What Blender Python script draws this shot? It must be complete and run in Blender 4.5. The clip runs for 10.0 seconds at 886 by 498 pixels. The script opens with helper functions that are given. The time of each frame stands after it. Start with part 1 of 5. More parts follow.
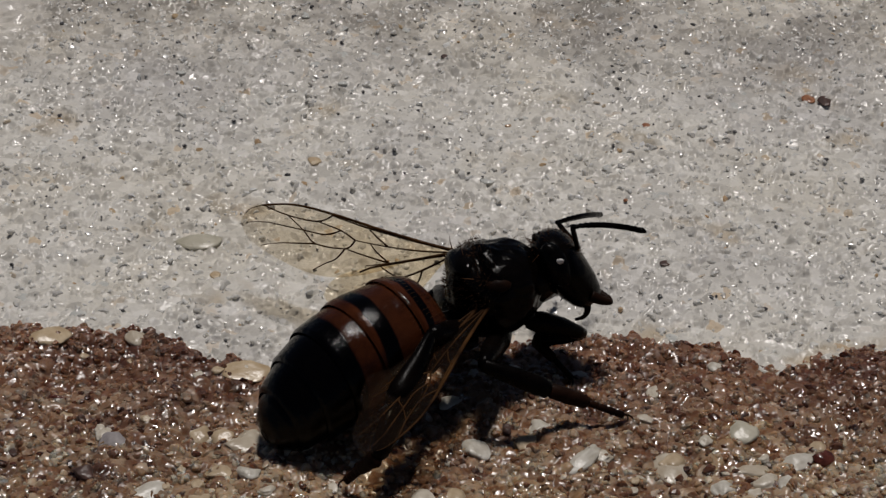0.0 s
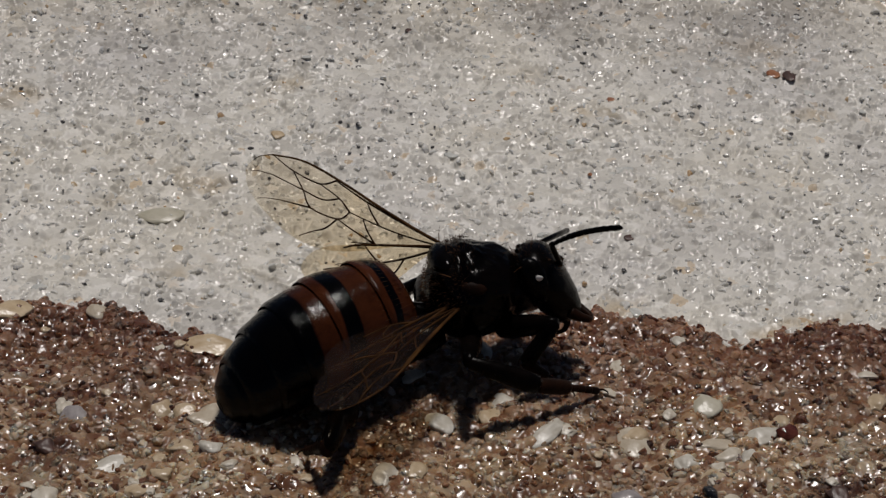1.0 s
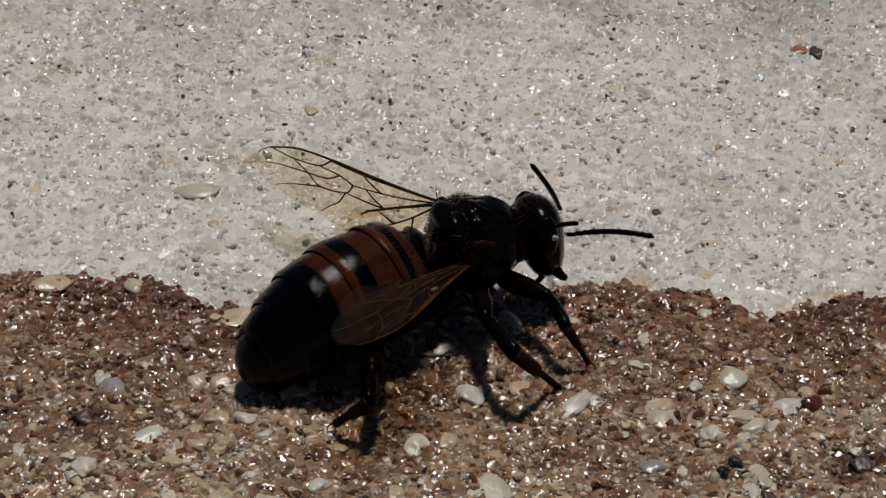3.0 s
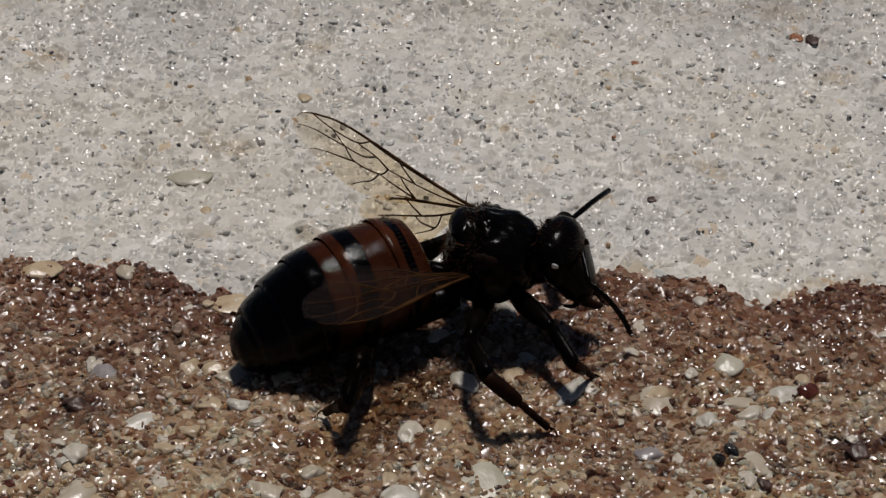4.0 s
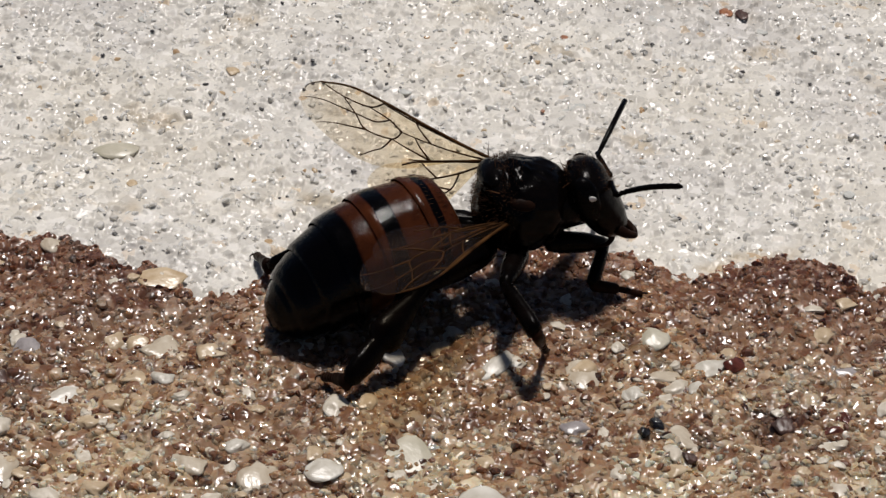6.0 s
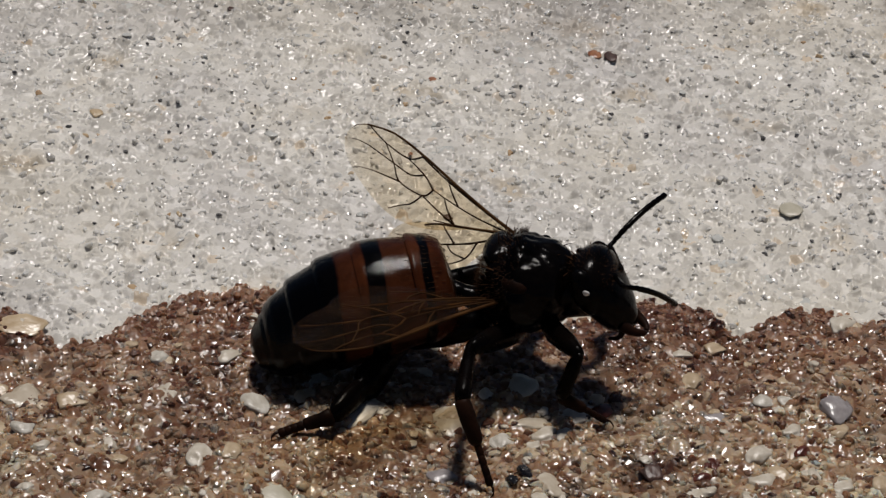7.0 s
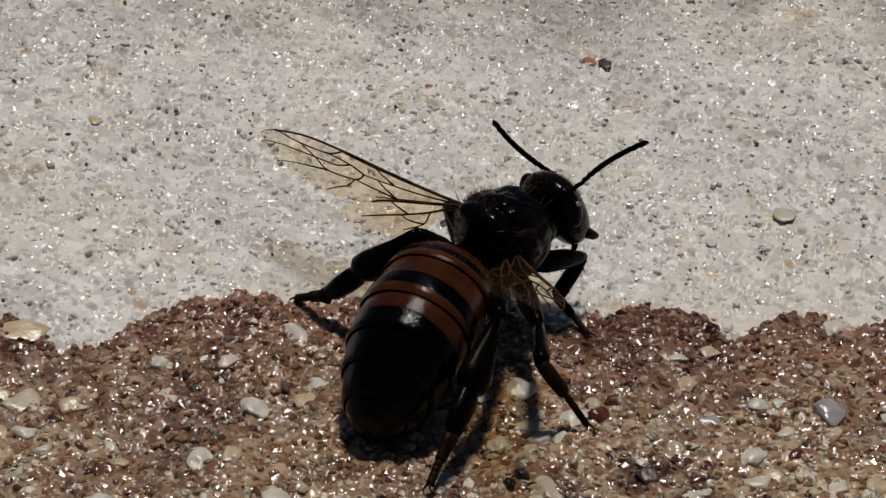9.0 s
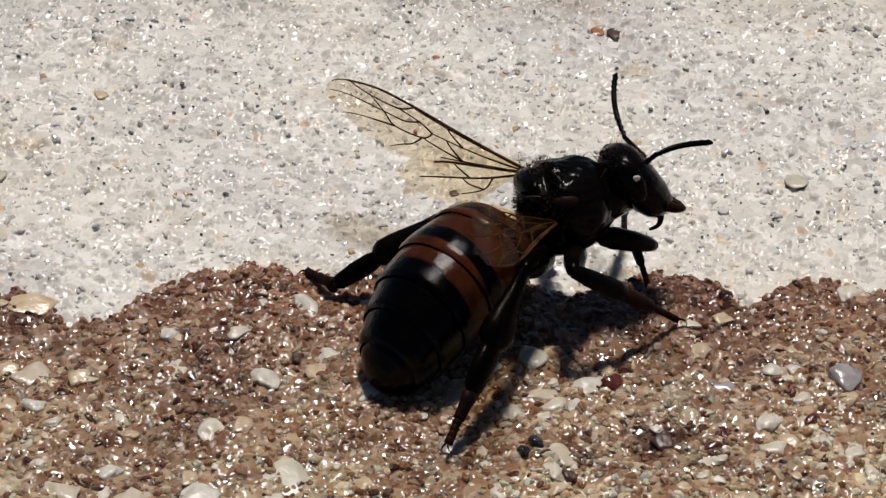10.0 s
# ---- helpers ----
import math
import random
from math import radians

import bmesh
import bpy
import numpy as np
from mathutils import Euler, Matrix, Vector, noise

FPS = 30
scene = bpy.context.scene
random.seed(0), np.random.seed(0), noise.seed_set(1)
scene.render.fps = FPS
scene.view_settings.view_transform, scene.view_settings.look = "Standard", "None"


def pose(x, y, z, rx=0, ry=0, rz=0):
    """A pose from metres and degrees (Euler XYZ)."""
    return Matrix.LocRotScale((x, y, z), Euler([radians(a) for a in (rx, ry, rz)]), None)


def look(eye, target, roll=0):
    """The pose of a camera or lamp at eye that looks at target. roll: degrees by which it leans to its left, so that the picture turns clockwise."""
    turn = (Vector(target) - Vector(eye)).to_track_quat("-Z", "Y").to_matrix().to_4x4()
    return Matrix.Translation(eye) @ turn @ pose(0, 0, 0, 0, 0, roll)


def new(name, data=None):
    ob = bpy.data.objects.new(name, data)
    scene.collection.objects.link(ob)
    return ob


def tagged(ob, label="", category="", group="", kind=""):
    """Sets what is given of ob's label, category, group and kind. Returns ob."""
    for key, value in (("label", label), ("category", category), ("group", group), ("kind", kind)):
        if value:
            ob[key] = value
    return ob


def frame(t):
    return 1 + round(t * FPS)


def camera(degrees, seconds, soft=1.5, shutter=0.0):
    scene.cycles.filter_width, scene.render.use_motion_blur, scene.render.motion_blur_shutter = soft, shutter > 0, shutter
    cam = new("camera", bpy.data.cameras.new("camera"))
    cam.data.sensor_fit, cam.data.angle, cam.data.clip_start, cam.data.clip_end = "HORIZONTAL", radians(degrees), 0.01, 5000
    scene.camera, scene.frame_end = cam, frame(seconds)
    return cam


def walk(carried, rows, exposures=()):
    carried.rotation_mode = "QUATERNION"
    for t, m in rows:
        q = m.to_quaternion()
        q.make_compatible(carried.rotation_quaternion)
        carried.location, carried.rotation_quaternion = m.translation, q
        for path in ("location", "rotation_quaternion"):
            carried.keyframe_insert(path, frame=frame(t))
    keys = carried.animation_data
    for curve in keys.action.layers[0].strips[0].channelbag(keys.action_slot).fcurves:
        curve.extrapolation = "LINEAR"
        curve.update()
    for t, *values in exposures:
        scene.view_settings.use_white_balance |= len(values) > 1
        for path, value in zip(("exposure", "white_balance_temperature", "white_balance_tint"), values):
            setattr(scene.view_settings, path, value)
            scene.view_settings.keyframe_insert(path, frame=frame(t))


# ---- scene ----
MM = 0.001
cam = camera(20, 10.0, soft=1.4)
walk(cam, [
    (0, pose(0.00000, -0.07034, 0.04783, 57.255, -0.297, 1.241)),
    (0.5, pose(-0.00003, -0.07034, 0.04779, 57.015, -0.570, 0.914)),
    (1, pose(0.00010, -0.07020, 0.04743, 56.837, -0.778, 0.641)),
    (1.5, pose(0.00058, -0.07035, 0.04758, 57.061, -0.716, 0.627)),
    (2, pose(0.00064, -0.07093, 0.04782, 56.367, -0.487, 0.803)),
    (2.5, pose(0.00055, -0.07122, 0.04799, 55.979, -0.520, 0.971)),
    (2.7, pose(0.00045, -0.07135, 0.04840, 56.178, -0.314, 1.242)),
    (3.8, pose(0.00004, -0.07127, 0.04797, 55.932, -0.125, 1.200)),
    (4, pose(0.00026, -0.07115, 0.04775, 56.120, -0.399, 1.198)),
    (4.5, pose(0.00063, -0.07186, 0.04776, 55.895, -0.549, 1.161)),
    (5, pose(0.00089, -0.07174, 0.04793, 54.488, -0.959, 0.537)),
    (5.2, pose(0.00072, -0.07175, 0.04794, 54.916, -0.911, 0.580)),
    (6.3, pose(0.00069, -0.07059, 0.04732, 55.855, -1.576, -0.430)),
    (6.5, pose(0.00052, -0.07035, 0.04731, 56.123, -1.789, -1.066)),
    (7, pose(0.00107, -0.07007, 0.04729, 56.497, -2.734, -2.249)),
    (7.5, pose(0.00121, -0.07027, 0.04713, 56.262, -3.324, -2.920)),
    (8, pose(0.00133, -0.07048, 0.04752, 56.561, -3.224, -3.031)),
    (8.5, pose(0.00109, -0.07071, 0.04771, 56.648, -2.777, -2.589)),
    (9, pose(0.00085, -0.07075, 0.04766, 56.677, -2.697, -2.493)),
    (9.5, pose(0.00116, -0.07070, 0.04755, 56.575, -2.705, -2.574)),
    (10, pose(0.00068, -0.07065, 0.04660, 56.554, -2.142, -2.761)),
], exposures=[(0, -1.16), (1.0, -1.09), (1.5, -1.14), (2.0, -1.06), (2.5, -0.98), (4.0, -1.01), (4.5, -0.98), (5.0, -0.36), (6.5, -0.51), (7.0, -0.81), (8.0, -0.96), (9.0, -0.86), (9.5, -0.71), (10.0, -0.38)])

# ---- light: a sun almost overhead, softened by thin haze ----
SUN = Vector((0.05, 0.26, 1.0)).normalized()
world = bpy.data.worlds.new("sky")
scene.world = world
world.use_nodes = True
wn = world.node_tree.nodes
sky = wn.new("ShaderNodeTexSky")
sky.sky_type = "NISHITA"
sky.sun_disc = False
sky.air_density, sky.dust_density = 0.55, 0.6
sky.sun_elevation = math.asin(SUN.z)
sky.sun_rotation = math.atan2(SUN.x, SUN.y)
world.node_tree.links.new(sky.outputs["Color"], wn["Background"].inputs["Color"])
wn["Background"].inputs["Strength"].default_value = 0.05
sun = new("sun", bpy.data.lights.new("sun", "SUN"))
sun.data.energy = 4.8
sun.data.angle = radians(7.0)
sun.data.color = (1.0, 0.946, 0.905)
sun.matrix_world = look(SUN * 2.0, (0, 0, 0))


# ---- materials ----
def node(nt, kind, **inputs):
    n = nt.nodes.new(kind)
    for key, value in inputs.items():
        n.inputs[key.replace("_", " ")].default_value = value
    return n


def material(name, rough=0.5, spec=0.5, coat=0.0):
    m = bpy.data.materials.new(name)
    m.use_nodes = True
    b = m.node_tree.nodes["Principled BSDF"]
    b.inputs["Roughness"].default_value = rough
    b.inputs["Specular IOR Level"].default_value = spec
    b.inputs["Coat Weight"].default_value = coat
    b.inputs["Coat Roughness"].default_value = 0.12
    return m, m.node_tree, b


def ramp(nt, fac, stops, mode="LINEAR"):
    r = nt.nodes.new("ShaderNodeValToRGB")
    r.color_ramp.interpolation = mode
    e = r.color_ramp.elements
    while len(e) < len(stops):
        e.new(0.5)
    for el, (p, c) in zip(e, stops):
        el.position, el.color = p, (*c, 1)
    nt.links.new(fac, r.inputs["Fac"])
    return r.outputs["Color"]


def noise_tex(nt, scale, detail=4.0, rough=0.55):
    c = nt.nodes.new("ShaderNodeTexCoord")
    n = node(nt, "ShaderNodeTexNoise", Scale=scale, Detail=detail, Roughness=rough)
    nt.links.new(c.outputs["Object"], n.inputs["Vector"])
    return n.outputs["Fac"]


def mix(nt, fac, a, b, how="MIX"):
    m = nt.nodes.new("ShaderNodeMix")
    m.data_type, m.blend_type = "RGBA", how
    for sock, v in ((m.inputs["Factor"], fac), (m.inputs["A"], a), (m.inputs["B"], b)):
        if isinstance(v, bpy.types.NodeSocket):
            nt.links.new(v, sock)
        elif isinstance(v, tuple):
            sock.default_value = (*v, 1)
        else:
            sock.default_value = v
    return m.outputs["Result"]


def bump(nt, b, height, strength, distance):
    n = node(nt, "ShaderNodeBump", Strength=strength, Distance=distance)
    nt.links.new(height, n.inputs["Height"])
    nt.links.new(n.outputs["Normal"], b.inputs["Normal"])


def attribute(nt, name):
    a = nt.nodes.new("ShaderNodeAttribute")
    a.attribute_name = name
    return a.outputs["Fac"]


def stains(nt, c, spots, tint, core=0.0):
    """Ragged stains: spots of (x, y, half width, half height, depth), in millimetres."""
    for x, y, w, h, deep in spots:
        at = nt.nodes.new("ShaderNodeNewGeometry")
        shift = nt.nodes.new("ShaderNodeVectorMath")
        shift.operation = "MULTIPLY_ADD"
        nt.links.new(at.outputs["Position"], shift.inputs[0])
        shift.inputs[1].default_value = (1 / (w * MM), 1 / (h * MM), 0)
        shift.inputs[2].default_value = (-x / w, -y / h, 0)
        far_off = nt.nodes.new("ShaderNodeVectorMath")
        far_off.operation = "LENGTH"
        nt.links.new(shift.outputs["Vector"], far_off.inputs[0])
        rag = nt.nodes.new("ShaderNodeMath")
        rag.operation = "MULTIPLY_ADD"
        nt.links.new(noise_tex(nt, 900, 4), rag.inputs[0])
        rag.inputs[1].default_value = 2.2
        nt.links.new(far_off.outputs["Value"], rag.inputs[2])
        half = nt.nodes.new("ShaderNodeMath")
        half.operation = "MULTIPLY"
        nt.links.new(rag.outputs[0], half.inputs[0])
        half.inputs[1].default_value = 0.48
        c = mix(nt, ramp(nt, half.outputs[0], [(core, (deep,) * 3), (0.999, (0, 0, 0))]), c, mix(nt, 1.0, c, tint, "MULTIPLY"))
    return c


def white_plaster():
    m, nt, b = material("pale_plaster", 0.3, 0.5)
    grain = attribute(nt, "grain")
    c = ramp(nt, grain, [(0.0, (0.46, 0.44, 0.40)), (0.15, (0.55, 0.53, 0.487)), (0.7, (0.625, 0.605, 0.56)), (0.94, (0.72, 0.70, 0.66)),
                         (1.0, (0.54, 0.44, 0.32))])
    broad = ramp(nt, noise_tex(nt, 90, 5), [(0.34, (0.83, 0.82, 0.83)), (0.5, (1.0, 0.99, 0.97)), (0.66, (0.98, 0.95, 0.89))])
    c = mix(nt, 1.0, c, broad, "MULTIPLY")
    stain = ramp(nt, noise_tex(nt, 260, 3), [(0.60, (1, 1, 1)), (0.72, (0.78, 0.68, 0.54))])
    c = mix(nt, 0.9, c, stain, "MULTIPLY")
    # rusty tan stains soaked into the plaster
    c = stains(nt, c, ((0.8, 20.2, 1.09, 1.75, 0.8), (3, 15.1, 1.43, 0.67, 0.7), (1.6, 10.3, 2.53, 1.13, 0.45), (-17.5, 19.2, 1.27, 1.24, 0.9), (-16, 20.7, 0.7, 1.25, 0.8), (11.8, 18.7, 0.34, 0.82, 0.7), (10.7, 16.2, 0.89, 0.44, 0.9), (10.1, 10.9, 1.17, 0.95, 0.5), (7.7, 16.6, 0.67, 0.99, 0.8), (-0.5, 10.6, 0.53, 0.75, 0.6)), (0.74, 0.66, 0.52))
    # weathered grey streaks farther from the coating
    place = nt.nodes.new("ShaderNodeNewGeometry")
    sep = nt.nodes.new("ShaderNodeSeparateXYZ")
    nt.links.new(place.outputs["Position"], sep.inputs["Vector"])
    far = nt.nodes.new("ShaderNodeMapRange")
    far.inputs["From Min"].default_value, far.inputs["From Max"].default_value = 15.0 * MM, 21.0 * MM
    nt.links.new(sep.outputs["Y"], far.inputs["Value"])
    dirt = ramp(nt, noise_tex(nt, 330, 5), [(0.40, (0.58, 0.56, 0.54)), (0.6, (1.0, 0.98, 0.95))])
    c = mix(nt, 1.0, c, mix(nt, far.outputs[0], (1.0, 1.0, 1.0), dirt), "MULTIPLY")
    nt.links.new(c, b.inputs["Base Color"])
    r = ramp(nt, attribute(nt, "gloss"), [(0.0, (0.7, 0.7, 0.7)), (0.4, (0.55, 0.55, 0.55)), (0.65, (0.24, 0.24, 0.24)), (1.0, (0.12, 0.12, 0.12))])
    nt.links.new(r, b.inputs["Roughness"])
    bump(nt, b, noise_tex(nt, 9000, 3), 0.5, 0.00004)
    return m


BROWNS = [(0.0, (0.050, 0.019, 0.012)), (0.08, (0.124, 0.055, 0.034)), (0.20, (0.227, 0.124, 0.079)), (0.40, (0.322, 0.212, 0.146)),
          (0.60, (0.401, 0.293, 0.217)), (0.76, (0.481, 0.374, 0.290)), (0.90, (0.570, 0.480, 0.402)), (1.0, (0.662, 0.587, 0.524))]


def brown_sand(name, source):
    m, nt, b = material(name, 0.28, 0.55)
    if source == "attribute":
        grain = attribute(nt, "grain")
    else:
        grain = nt.nodes.new("ShaderNodeNewGeometry").outputs["Random Per Island"]
    c = ramp(nt, grain, BROWNS)
    patch = ramp(nt, noise_tex(nt, 150, 4), [(0.30, (0.36, 0.24, 0.19)), (0.42, (0.78, 0.66, 0.58)), (0.53, (1.1, 1.05, 0.95)), (0.64, (1.4, 1.38, 1.24)), (0.76, (1.15, 1.0, 0.70))])
    c = mix(nt, 0.75, c, patch, "MULTIPLY")
    # cream lumps of binder and dark iron spots
    lump = ramp(nt, noise_tex(nt, 440, 4, 0.6), [(0.575, (0, 0, 0)), (0.66, (0.4, 0.4, 0.4))])
    c = mix(nt, lump, c, (0.50, 0.44, 0.34))
    iron = ramp(nt, noise_tex(nt, 400, 3, 0.5), [(0.31, (0.6, 0.6, 0.6)), (0.39, (0, 0, 0))])
    c = mix(nt, iron, c, (0.07, 0.028, 0.018))
    place = nt.nodes.new("ShaderNodeNewGeometry")
    sep = nt.nodes.new("ShaderNodeSeparateXYZ")
    nt.links.new(place.outputs["Position"], sep.inputs["Vector"])
    rim = nt.nodes.new("ShaderNodeMapRange")
    rim.inputs["From Min"].default_value, rim.inputs["From Max"].default_value = -13.0 * MM, -3.0 * MM
    nt.links.new(sep.outputs["Y"], rim.inputs["Value"])
    # the coating is darker and redder towards its edge, paler and yellower away from it
    c = mix(nt, 1.0, c, mix(nt, rim.outputs[0], (1.02, 1.075, 1.0), (0.515, 0.40, 0.36)), "MULTIPLY")
    # iron-red patches, then two broad darker, redder areas, then yellowish patches
    c = stains(nt, c, ((12.1, -10.9, 1.5, 1.5, 1.0), (-12.1, -9.4, 1.0, 1.7, 1.0), (3.2, -14.6, 1.0, 0.9, 0.9), (13.6, -11.6, 1.0, 0.8, 0.8)), (0.22, 0.12, 0.095), 0.5)
    c = stains(nt, c, ((9.5, -5.2, 7.5, 3.2, 0.9), (-13.5, -3.6, 3.5, 1.6, 0.8)), (0.70, 0.60, 0.54))
    c = stains(nt, c, ((8.0, -6.8, 1.6, 1.5, 0.8), (2.0, -9.8, 3.0, 1.0, 0.6)), (1.15, 1.0, 0.55))
    nt.links.new(c, b.inputs["Base Color"])
    r = ramp(nt, noise_tex(nt, 2500, 1), [(0.35, (0.12, 0.12, 0.12)), (0.65, (0.38, 0.38, 0.38))])
    nt.links.new(r, b.inputs["Roughness"])
    b.inputs["Subsurface Weight"].default_value = 0.85
    b.inputs["Subsurface Radius"].default_value = (1.0, 0.72, 0.48)
    b.inputs["Subsurface Scale"].default_value = 0.00035
    bump(nt, b, noise_tex(nt, 8000, 3), 0.3, 0.00003)
    return m


def clear_sand():
    """Milky and clear quartz, with a few tan and grey grains among it."""
    m, nt, b = material("quartz_sand", 0.16, 0.5)
    pick = nt.nodes.new("ShaderNodeNewGeometry").outputs["Random Per Island"]
    c = ramp(nt, pick, [(0.0, (0.46, 0.445, 0.415)), (0.1, (0.53, 0.51, 0.475)), (0.4, (0.58, 0.56, 0.52)), (0.85, (0.68, 0.665, 0.625)), (0.965, (0.74, 0.73, 0.70)), (0.985, (0.50, 0.38, 0.24)), (1.0, (0.42, 0.28, 0.16))])
    nt.links.new(mix(nt, 0.5, c, ramp(nt, noise_tex(nt, 120, 4), [(0.35, (0.84, 0.83, 0.83)), (0.6, (1.0, 0.99, 0.96))]), "MULTIPLY"), b.inputs["Base Color"])
    b.inputs["Subsurface Weight"].default_value = 0.4
    b.inputs["Subsurface Radius"].default_value = (1.0, 0.95, 0.85)
    b.inputs["Subsurface Scale"].default_value = 0.0003
    bump(nt, b, noise_tex(nt, 7000, 3), 0.3, 0.00003)
    return m


def stone(name, a, b_, rough=0.3, scale=1500):
    m, nt, b = material(name, rough, 0.5)
    c = ramp(nt, noise_tex(nt, scale, 5), [(0.35, a), (0.65, b_)])
    nt.links.new(c, b.inputs["Base Color"])
    bump(nt, b, noise_tex(nt, 5000, 3), 0.5, 0.00005)
    return m


def cuticle(name, dark, light, rough=0.25, scale=900, spec=0.035):
    m, nt, b = material(name, rough, spec)
    c = ramp(nt, noise_tex(nt, scale, 5), [(0.35, dark), (0.7, light)])
    nt.links.new(c, b.inputs["Base Color"])
    r = ramp(nt, noise_tex(nt, 1600, 3), [(0.3, (rough * 0.7,) * 3), (0.7, (min(1, rough * 1.7),) * 3)])
    nt.links.new(r, b.inputs["Roughness"])
    bump(nt, b, noise_tex(nt, 2600, 4, 0.65), 0.5, 0.00005)
    return m


def tergite_material():
    """Amber and black bands that run round the abdomen."""
    m, nt, b = material("banded_tergite", 0.15, 0.12)
    c = nt.nodes.new("ShaderNodeTexCoord")
    sep = nt.nodes.new("ShaderNodeSeparateXYZ")
    nt.links.new(c.outputs["Object"], sep.inputs["Vector"])
    wob = node(nt, "ShaderNodeTexNoise", Scale=900.0, Detail=4.0)
    nt.links.new(c.outputs["Object"], wob.inputs["Vector"])
    k = nt.nodes.new("ShaderNodeMath")
    k.operation = "MULTIPLY_ADD"
    nt.links.new(sep.outputs["X"], k.inputs[0])
    k.inputs[1].default_value, k.inputs[2].default_value = -1.0 / (7.1 * MM), 0.0
    k2 = nt.nodes.new("ShaderNodeMath")
    k2.operation = "MULTIPLY_ADD"
    nt.links.new(wob.outputs["Fac"], k2.inputs[0])
    k2.inputs[1].default_value = 0.028
    nt.links.new(k.outputs[0], k2.inputs[2])
    amber, black, rust = (0.054, 0.0155, 0.0055), (0.0007, 0.0005, 0.0005), (0.038, 0.0115, 0.0045)
    # the bands lean back along the flanks
    lean = nt.nodes.new("ShaderNodeMath")
    lean.operation = "MULTIPLY_ADD"
    nt.links.new(sep.outputs["Z"], lean.inputs[0])
    lean.inputs[1].default_value = 0.022 / MM
    nt.links.new(k2.outputs[0], lean.inputs[2])
    col = ramp(nt, lean.outputs[0], [(0.0, rust), (0.13, amber), (0.138, black), (0.176, black), (0.187, amber), (0.352, rust), (0.362, black), (0.436, black),
                                     (0.447, amber), (0.565, rust), (0.58, black), (1.0, black)])
    mott = ramp(nt, noise_tex(nt, 800, 6, 0.65), [(0.32, (0.30, 0.26, 0.24)), (0.5, (0.85, 0.8, 0.75)), (0.7, (1.3, 1.25, 1.15))])
    nt.links.new(mix(nt, 0.8, col, mott, "MULTIPLY"), b.inputs["Base Color"])
    r = ramp(nt, noise_tex(nt, 1500, 3), [(0.3, (0.06,) * 3), (0.7, (0.17,) * 3)])
    nt.links.new(r, b.inputs["Roughness"])
    bump(nt, b, noise_tex(nt, 2000, 5, 0.7), 0.6, 0.00006)
    return m


def wing_membrane():
    m, nt, b = material("wing_membrane", 0.22, 0.5)
    nt.nodes.remove(b)
    out = nt.nodes["Material Output"]
    tr = node(nt, "ShaderNodeBsdfTransparent")
    gl = node(nt, "ShaderNodeBsdfGlossy", Roughness=0.1)
    di = node(nt, "ShaderNodeBsdfDiffuse")
    tl = node(nt, "ShaderNodeBsdfTranslucent")
    # amber towards the root, clear towards the outer margin
    at = nt.nodes.new("ShaderNodeTexCoord")
    sep = nt.nodes.new("ShaderNodeSeparateXYZ")
    nt.links.new(at.outputs["Object"], sep.inputs["Vector"])
    along = nt.nodes.new("ShaderNodeMapRange")
    along.inputs["From Min"].default_value, along.inputs["From Max"].default_value = 1.0 * MM, 8.6 * MM
    nt.links.new(sep.outputs["X"], along.inputs["Value"])
    tint = ramp(nt, along.outputs[0], [(0.0, (0.97, 0.915, 0.80)), (0.45, (0.978, 0.935, 0.85)), (0.75, (0.98, 0.95, 0.89)), (1.0, (0.985, 0.97, 0.94))])
    nt.links.new(mix(nt, 0.6, tint, ramp(nt, noise_tex(nt, 600, 4), [(0.3, (0.95, 0.92, 0.86)), (0.7, (1, 1, 1))]), "MULTIPLY"), tr.inputs["Color"])
    di.inputs["Color"].default_value = (0.15, 0.10, 0.075, 1)
    tl.inputs["Color"].default_value = (0.40, 0.29, 0.19, 1)
    both = nt.nodes.new("ShaderNodeMixShader")
    nt.links.new(di.outputs[0], both.inputs[1])
    nt.links.new(tl.outputs[0], both.inputs[2])
    film = nt.nodes.new("ShaderNodeMixShader")
    film.inputs["Fac"].default_value = 0.036
    nt.links.new(tr.outputs[0], film.inputs[1])
    nt.links.new(both.outputs[0], film.inputs[2])
    fres = node(nt, "ShaderNodeFresnel", IOR=1.3)
    half = nt.nodes.new("ShaderNodeMath")
    half.operation = "MULTIPLY"
    nt.links.new(fres.outputs[0], half.inputs[0])
    half.inputs[1].default_value = 0.035
    bp = node(nt, "ShaderNodeBump", Strength=0.8, Distance=0.00008)
    pleat = nt.nodes.new("ShaderNodeVectorMath")
    pleat.operation = "MULTIPLY"
    pleat.inputs[1].default_value = (0.22, 1.0, 1.0)
    nt.links.new(at.outputs["Object"], pleat.inputs[0])
    crease = node(nt, "ShaderNodeTexNoise", Scale=1500.0, Detail=3.0)
    nt.links.new(pleat.outputs["Vector"], crease.inputs["Vector"])
    nt.links.new(crease.outputs["Fac"], bp.inputs["Height"])
    nt.links.new(bp.outputs["Normal"], gl.inputs["Normal"])
    top = nt.nodes.new("ShaderNodeMixShader")
    nt.links.new(half.outputs[0], top.inputs["Fac"])
    nt.links.new(film.outputs[0], top.inputs[1])
    nt.links.new(gl.outputs[0], top.inputs[2])
    nt.links.new(top.outputs[0], out.inputs["Surface"])
    return m


